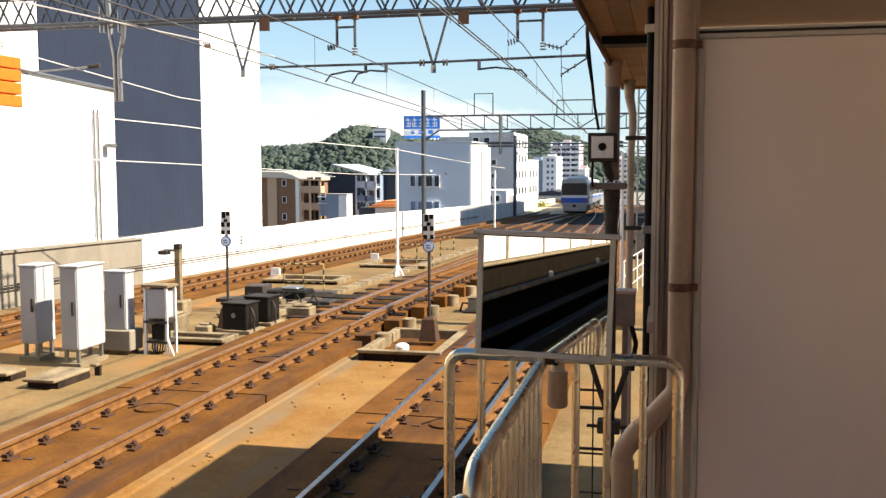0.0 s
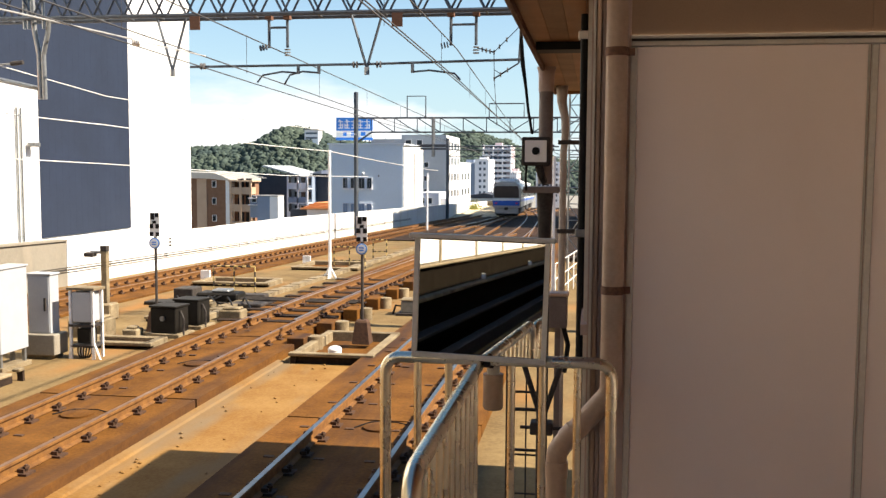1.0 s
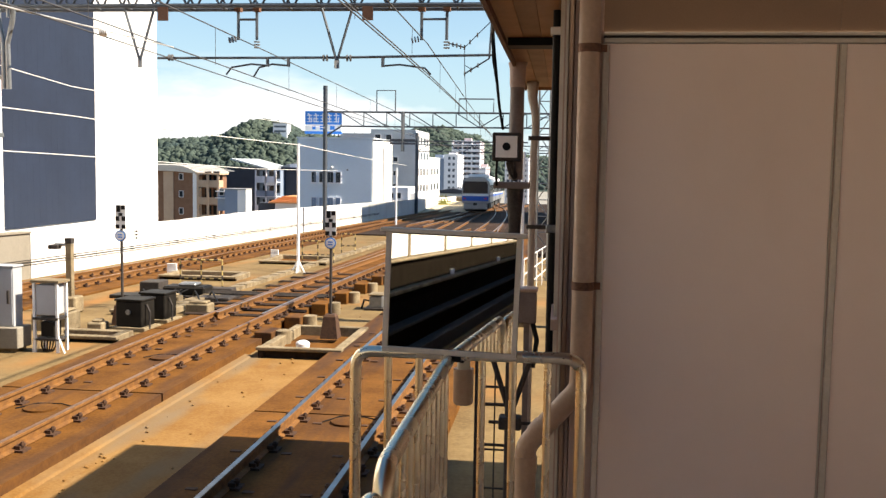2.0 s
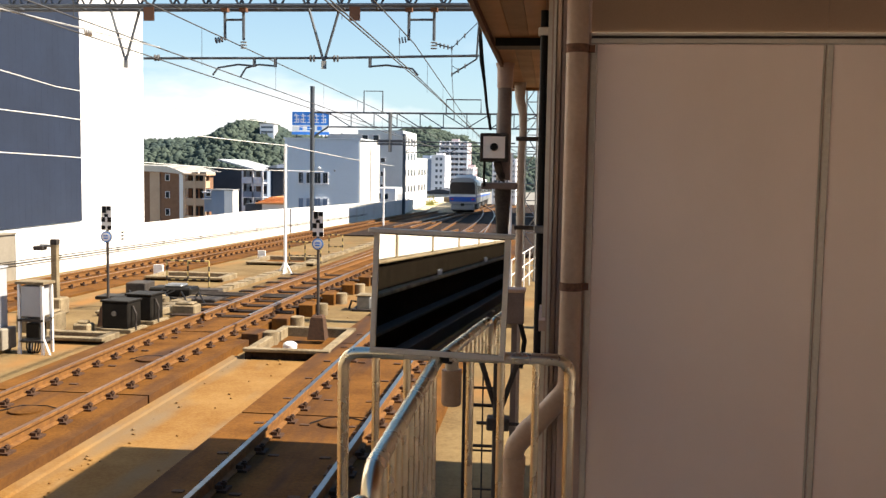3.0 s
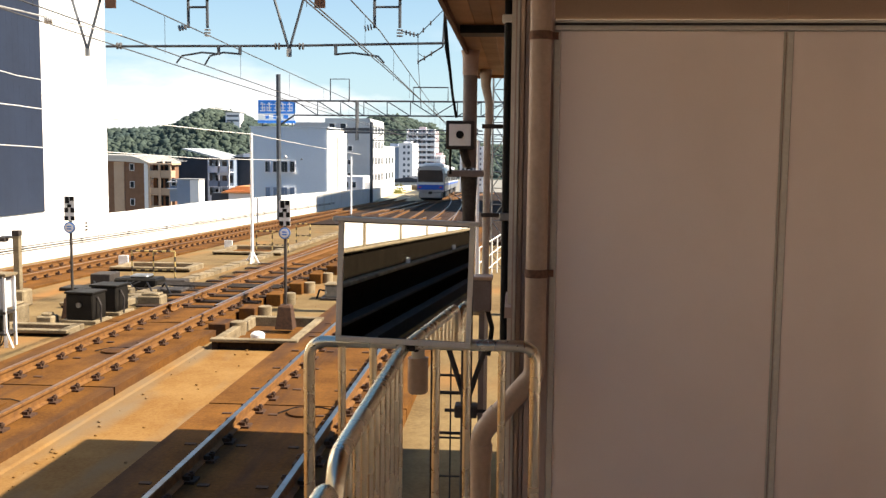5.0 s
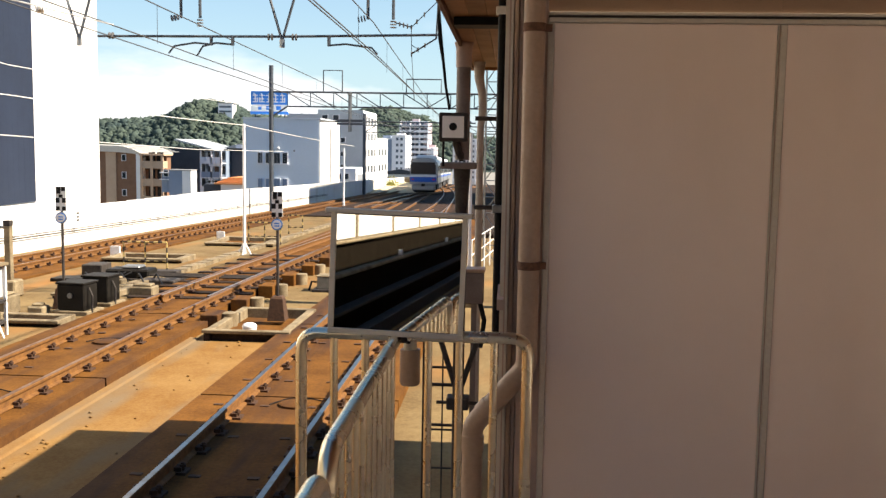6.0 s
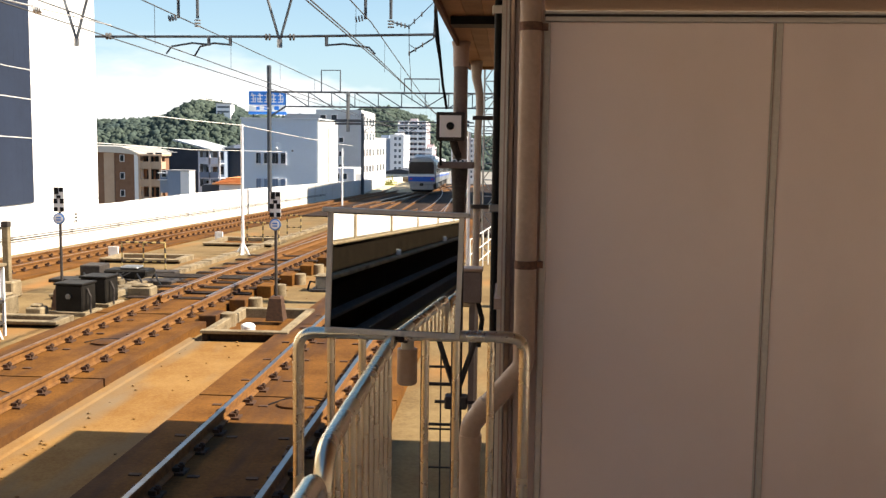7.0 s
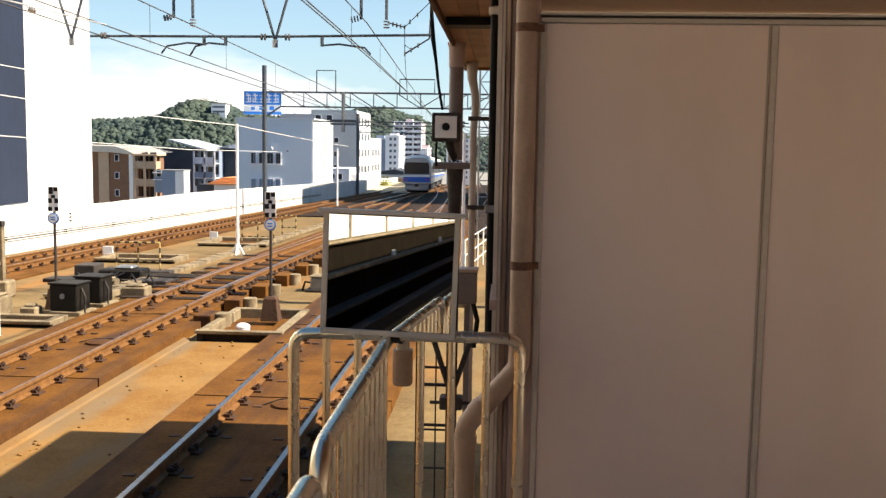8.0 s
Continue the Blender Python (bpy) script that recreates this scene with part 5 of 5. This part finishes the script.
part("shutter", bx(-39.2, -37.7, 125.2, 125.25, -0.1, 0.7), M["signface"], nv)
nv2 = thing("dark_house", (0, 0, 0), "dark slate clad house block with pale roof edge", "building", "town buildings")
part("wall", bx(-38.0, -34.0, 129, 140, -8, 2.35), M["navy"], nv2)
part("roof", sweep([(-38.4, 2.3), (-33.5, 2.3), (-35.1, 3.0), (-37.0, 2.7)], [128.5, 140.5], zf=lambda yy: 0), M["roof"], nv2)
part("roof_edge", bx(-36.6, -33.6, 128.4, 128.5, 2.3, 2.75), M["flats_white"], nv2)
wh = thing("white_house", (0, 0, 0), "small house, front coloured grey for shade, side white for sun", "building", "town buildings")
# grey and white parts colour in the shaded and the sunlit face
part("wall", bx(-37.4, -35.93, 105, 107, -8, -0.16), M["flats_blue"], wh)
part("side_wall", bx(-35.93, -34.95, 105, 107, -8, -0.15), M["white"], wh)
part("roof", bx(-37.5, -34.9, 104.9, 107.1, -0.15, -0.03), M["roof"], wh)
part("stair_rail", bx(-38.6, -37.5, 106.0, 106.1, -2.6, -0.5), M["flats_blue"], wh)
for z in (-1.2, -0.45):
    part("landing", bx(-38.7, -37.4, 105.6, 107, z, z + 0.1), M["flats_white"], wh)
windows(wh, "y", (-38.4,), (-0.9,), 0.6, 0.8, 106.0, glassmat="glass")
orr = thing("tiled_house", (0, 0, 0), "low house with an orange tiled roof", "building", "town buildings")
part("wall", bx(-30.1, -27.4, 100, 108, -8, -1.3), M["flats_white"], orr)
part("dark_wing", bx(-32.0, -30.12, 100.2, 108, -8, -1.35), M["navy"], orr)
for k in range(5):
    part("roof_layer", sweep([(-30.7 + 0.22 * k, -1.34 + 0.13 * k), (-27.0 - 0.2 * k, -1.34 + 0.13 * k), (-27.0 - 0.2 * k, -1.19 + 0.13 * k), (-30.7 + 0.22 * k, -1.19 + 0.13 * k)], [99.5 + 0.5 * k, 108.5 - 0.5 * k], zf=lambda yy: 0), M["tileroof"], orr)

gb = thing("office_block", (0, 0, 0), "plain pale office block, front coloured grey for shade, side white for sun", "building", "town buildings")
# shade and sun are in the colours: blue-grey front, white side slab
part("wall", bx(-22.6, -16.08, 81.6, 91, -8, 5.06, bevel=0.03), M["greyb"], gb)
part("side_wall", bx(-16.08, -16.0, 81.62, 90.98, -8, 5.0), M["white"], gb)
part("roof_edge", bx(-22.68, -15.94, 81.5, 91.1, 5.06, 5.16), M["greyb"], gb)
part("drainpipe", tb([(-15.95, 86.2, 4.4), (-15.95, 86.2, -3)], 0.05, 6), M["steel"], gb)
for x in (-21.36, -20.68, -19.98, -19.24):
    w = 0.48 if x in (-21.36, -19.24) else 0.6
    # lower panes have a dull reflection put in as blue-grey colour
    for z, h, g_ in ((1.27, 0.98, "glass"), (-0.95, 1.0, "flats_blue")):
        f = part("window", bx(x, x + w, 81.5, 81.59, z, z + h), M["flats_white"], gb)
        part("pane", bx(x + 0.05, x + w * 0.5, 81.48, 81.498, z + 0.05, z + h - 0.05), M[g_], f)
        part("pane", bx(x + w * 0.53, x + w - 0.05, 81.47, 81.498, z + 0.05, z + h - 0.05), M[g_ if x > -20.5 else ("soft_glass" if g_ == "glass" else g_)], f)
        part("sill", bx(x - 0.05, x + w + 0.05, 81.44, 81.59, z - 0.07, z - 0.01), M["flats_white"], f)
part("lamp", tb([(-19.55, 81.55, 2.6), (-19.55, 81.3, 2.55)], 0.12, 10), M["signface"], gb)
part("vent", tb([(-18.2, 81.6, 2.4), (-18.2, 81.5, 2.4)], 0.08, 10), M["steel"], gb)
rs = thing("roof_sign", (0, 0, 0), "blue and white billboard on the office roof", "sign")
SB = 84.0
part("upper_board", bx(-22.55, -19.29, SB - 0.1, SB + 0.1, 6.33, 7.48), M["blue"], rs)
part("lower_board", bx(-22.55, -19.29, SB - 0.1, SB + 0.1, 5.73, 6.33), M["signface"], rs)
part("border", bx(-22.58, -19.26, SB - 0.12, SB + 0.05, 5.5, 5.73), M["blue"], rs)
for k in range(5):
    x = -22.38 + 0.6 * k
    for z0, z1, xa, xb in ((6.52, 6.60, 0.0, 0.46), (6.78, 6.85, 0.05, 0.42), (7.08, 7.15, 0.0, 0.46), (6.60, 7.25, 0.19, 0.27), (6.55, 6.95, 0.0 if k % 2 else 0.40, 0.06 if k % 2 else 0.46), (7.18, 7.3, 0.08 + 0.06 * (k % 3), 0.16 + 0.06 * (k % 3))):
        part("glyph", bx(x + xa, x + xb, SB - 0.15, SB - 0.101, z0, z1), M["signface"], rs)
for x, w in ((-21.9, 0.3), (-21.2, 0.25), (-20.3, 0.4)):
    part("small_bar", bx(x, x + w, SB - 0.15, SB - 0.101, 5.88, 6.2), M["blue"], rs)
for x in (-22.2, -20.9, -19.6):
    part("leg", bx(x - 0.05, x + 0.05, SB + 0.1, SB + 0.2, 5.16, 7.2), M["dark"], rs)

w2 = thing("office_block", (0, 0, 0), "white office block with roof house, front greyed for shade", "building", "town buildings")
# front is a darker grey for shade, the sun side stays white
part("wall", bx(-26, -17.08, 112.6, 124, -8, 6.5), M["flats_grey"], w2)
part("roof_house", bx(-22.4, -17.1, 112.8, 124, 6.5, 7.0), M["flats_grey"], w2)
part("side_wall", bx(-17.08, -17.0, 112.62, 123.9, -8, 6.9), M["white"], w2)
part("rear_block", bx(-24, -17.0, 124, 135, -8, 3.9), M["white"], w2)
windows(w2, "y", (-21.9, -20.6), (5.75,), 0.75, 0.7, 112.6)
windows(w2, "y", (-19.7,), (3.2, 1.6, 0.1), 0.6, 0.65, 112.6)
windows(w2, "x", (113.2, 115.9, 118.4, 121.2), (-2.4, -0.4, 1.6, 3.5, 5.3), 1.3, 0.95, -17.0)
windows(w2, "x", (125.5, 128.5, 131.5), (-2.4, -0.4, 1.6), 1.5, 0.95, -17.0)
for yy in (114.9, 120.2):
    part("pilaster", bx(-17.0, -16.85, yy, yy + 0.25, -8, 6.9), M["flats_white"], w2)
lw = thing("white_house", (0, 0, 0), "low white block with dark openings beside the line", "building", "town buildings")
part("wall", bx(-18.6, -16.2, 102, 109, -8, 0.5), M["flats_white"], lw)
part("annex", bx(-16.18, -15.6, 103, 111, -8, -0.1), M["white"], lw)
windows(lw, "y", (-18.3, -17.5), (-0.7,), 0.6, 0.7, 102)


def flats(x0, x1, y0, y1, zt, floors, label, wall, style):
    """A far block of flats: 'pairs' has window pairs, 'galleries' long balconies, 'plain' bare walls."""
    b = thing("apartment_block", (0, 0, 0), label, "building", "town buildings")
    part("wall", bx(x0, x1, y0, y1, -8, zt), M[wall], b)
    hgt = (zt + 6) / floors
    for k in range(floors if style != "plain" else 0):
        z = zt - hgt * (k + 1)
        if style == "galleries":
            part("balcony", bx(x0 + 0.15, x1 - 0.1, y0 - 1.2, y0 - 1.0, z + 0.05, z + hgt * 0.48), M["flats_white"], b)
            part("balcony_floor", bx(x0 + 0.15, x1 - 0.1, y0 - 1.0, y0, z - 0.05, z + 0.05), M["flats_white"], b)
            for j in range(int((x1 - x0) / 1.1)):
                part("window", bx(x0 + 0.35 + 1.1 * j, x0 + 1.05 + 1.1 * j, y0 - 0.05, y0 + 0.02, z + 0.2, z + hgt * 0.9), M["soft_glass"], b)
        else:
            for f in (0.3, 0.62):
                part("window", bx(x0 + (x1 - x0) * f, x0 + (x1 - x0) * (f + 0.17), y0 - 0.06, y0 + 0.02, z + hgt * 0.25, z + hgt * 0.72), M["soft_glass"], b)
        for j in range(3):
            part("side_window", bx(x1, x1 + 0.05, y0 + 1.5 + 4 * j, y0 + 3 + 4 * j, z + 0.6, z + hgt * 0.8), M["soft_glass"], b)
    if style == "galleries":
        for f in (0.0, 0.36, 0.7, 1.0):
            part("pier", bx(x0 + (x1 - x0) * f - 0.12, x0 + (x1 - x0) * f + 0.12, y0 - 1.25, y0 - 0.02, -8, zt + 0.1), M["flats_white"], b)
    part("roof_rail", bx(x0 - 0.05, x1 + 0.05, y0 - 0.1, y1, zt, zt + 0.18), M["flats_white"], b)
    part("stair_house", bx((x0 + x1) / 2 - 0.8, (x0 + x1) / 2 + 0.8, y0 + 3, y0 + 6, zt + 0.18, zt + 0.8), M[wall], b)
    return b


flats(-24.3, -21.45, 200, 212, 5.0, 9, "white apartment block with paired windows", "flats_white", "pairs")
flats(-27.2, -24.4, 200.5, 212, 4.3, 8, "plain blue-grey apartment block", "flats_blue", "plain")
flats(-25.9, -19.4, 230, 242, 8.6, 12, "tall pinkish apartment block with white balconies", "flats_pink", "galleries")
flats(-19.3, -17.9, 229, 242, 2.5, 7, "low pinkish wing with white balconies", "flats_pink", "galleries")
flats(-15.0, -9.0, 260, 275, 5.0, 8, "far pale apartment block with balconies", "flats_white", "galleries")
fw = thing("factory_shed", (0, 0, 0), "low blue roofed shed at the line end", "building", "town buildings")
part("wall", bx(-24, -14.6, 170, 180, -8, -2.0), M["greyb"], fw)
part("roof", sweep([(-24.4, -2.0), (-14.3, -2.0), (-19, -1.1)], [169.5, 180.5], zf=lambda yy: 0), M["navy"], fw)
bm = bmesh.new()
n = 22
rnd = random.Random(11)
rings = []
for j in range(9):
    v = j / 8
    rings.append([bm.verts.new((-15.1 + 6.0 * k / n - 0.16 * v * k / n, 101 + 34 * v, grade(101 + 34 * v) - 0.25 + 0.75 * math.sin(math.pi * 0.55 * v) + rnd.uniform(-0.06, 0.06))) for k in range(n + 1)])
for a, b in zip(rings, rings[1:]):
    for k in range(n):
        bm.faces.new((a[k], a[k + 1], b[k + 1], b[k]))
tagged(part("sand_bank", bm, M["sand"]), "pale sandy bank beside the far tracks", "bank", kind="structure")
rw = thing("retaining_wall", (0, 0, 0), "low dark-topped concrete retaining wall behind the sand", "wall", kind="structure")
part("wall_face", bx(-18.8, -12.2, 140, 140.4, -3.6, -1.75), M["kerb"], rw)
part("coping", bx(-18.9, -12.1, 139.9, 140.5, -1.75, -1.5), M["conc"], rw)
part("return_wall", bx(-12.6, -12.2, 140.4, 165, -4.0, -1.55), M["dark"], rw)
rnd = random.Random(21)
bm = bmesh.new()
for k in range(220):
    bmesh.ops.create_icosphere(bm, subdivisions=1, radius=rnd.uniform(0.04, 0.11), matrix=Matrix.Translation((rnd.gauss(-14.6, 0.35), rnd.uniform(118, 121), grade(118) + 0.2 + abs(rnd.gauss(0, 0.35)))))
tagged(part("weeds", bm, M["weed"]), "clump of weeds on the sandy bank", "weeds", kind="stuff")
hw = thing("hilltop_house", (0, 0, 0), "white house among hilltop trees", "building", "town buildings")
part("wall", bx(-124.9, -118.7, 412, 418, 12, 19.8), M["flats_white"], hw)
part("roof", bx(-125.3, -118.3, 411.6, 418.4, 19.8, 20.1), M["roof"], hw)
for z in (16.0, 18.0):
    part("window_band", bx(-124.4, -119.2, 411.9, 412, z, z + 0.8), M["soft_glass"], hw)

# ---- wooded hills ----


def hill(label, cx, cy, half, prof, depth, seed, count):
    """Ridge under a cover of leafy clumps; prof gives the height along the ridge from -1 to 1."""
    rnd = random.Random(seed)
    h = thing("wooded_hill", (0, 0, 0), label, "hill", kind="structure")
    bm = bmesh.new()
    rings = []
    for j in range(9):
        v = -1 + 2 * j / 8
        rings.append([bm.verts.new((cx + half * u, cy + depth * v, -8 + (prof(u) + 7) * math.cos(v * math.pi / 2))) for u in (-1 + 2 * k / 40 for k in range(41))])
    for a, b in zip(rings, rings[1:]):
        for k in range(40):
            bm.faces.new((a[k], a[k + 1], b[k + 1], b[k]))
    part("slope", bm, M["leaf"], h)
    verts, faces = [], []
    ico = bmesh.new()
    bmesh.ops.create_icosphere(ico, subdivisions=1, radius=1)
    bv = [v.co.copy() for v in ico.verts]
    bf = [[v.index for v in f.verts] for f in ico.faces]
    ico.free()
    for i in range(count):
        u, v = rnd.uniform(-1, 1), rnd.uniform(-0.95, 0.05)
        z = -8 + (prof(u) + 7) * math.cos(v * math.pi / 2)
        r = rnd.choice((0.35, 0.5, 0.7, 0.9, 1.2, 1.7)) * rnd.uniform(0.8, 1.2)
        c = Vector((cx + half * u, cy + depth * v, z + r * 0.2))
        off = len(verts)
        ph = rnd.uniform(0, 50)
        for p in bv:
            q = p * r * (1 + 1.25 * noise.noise(p * 2.2 + Vector((ph, 0, 0))) + 0.25 * noise.noise(p * 5 + Vector((0, ph, 0))))
            verts.append((c.x + q.x, c.y + q.y, c.z + q.z * 0.9))
        faces += [[k + off for k in f] for f in bf]
    me = bpy.data.meshes.new("tree_canopy")
    me.from_pydata(verts, [], faces)
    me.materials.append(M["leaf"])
    me.polygons.foreach_set("use_smooth", [True] * len(me.polygons))
    ob = new("tree_canopy", me)
    ob.parent = h
    tagged(ob, "dense green treetops", kind="stuff")


def bumps(*pts):
    def f(u):
        for (a, za), (b, zb) in zip(pts, pts[1:]):
            if a <= u <= b:
                t = (u - a) / (b - a)
                t = t * t * (3 - 2 * t)
                return za + (zb - za) * t
        return pts[-1][1]
    return f


hill("green wooded hill behind the town", -140, 430, 95, bumps((-1, 10), (-0.45, 12), (-0.2, 13), (0.04, 21.5), (0.16, 20), (0.3, 15), (0.55, 13), (1, 9)), 45, 3, 19000)
hill("green wooded hill behind the flats", -42, 470, 60, bumps((-1, 16.5), (-0.62, 18), (-0.38, 20.5), (-0.25, 21), (-0.05, 17.5), (0.17, 12), (0.5, 7), (1, 5)), 40, 7, 9000)

# unseen tower added on the station side, whose shade falls across the far tracks
tw = thing("tower_block", (0, 0, 0), "unseen tall beige tower block added to shade the tracks", "building", "town buildings")
part("wall", bx(6.0, 22.0, 72.5, 108, -8, 20.5), M["conc"], tw)
part("roof_house", bx(10, 18, 85, 95, 20.5, 23), M["conc"], tw)
for k in range(8):
    part("balcony_band", bx(5.2, 6.0, 73.5, 107, -6 + 3.2 * k, -5 + 3.2 * k), M["trainwhite"], tw)

# unseen town added behind and beside the station closes the view all round
# these blocks also keep sky light off the shaded faces
for x0, x1, y0, y1, zt in ((-60, -17.8, -60, 6, 14), (-45, 40, -86, -74, 24), (26, 44, -70, 60, 13), (-75, -44, 20, 60, 12)):
    b = thing("city_block", (0, 0, 0), "unseen plain grey city block added to cut sky light", "building", "town buildings")
    part("wall", bx(x0, x1, y0, y1, -8, zt), M["conc"], b)
    part("roof", bx(x0 - 0.3, x1 + 0.3, y0 - 0.3, y1 + 0.3, zt, zt + 0.4), M["roof"], b)
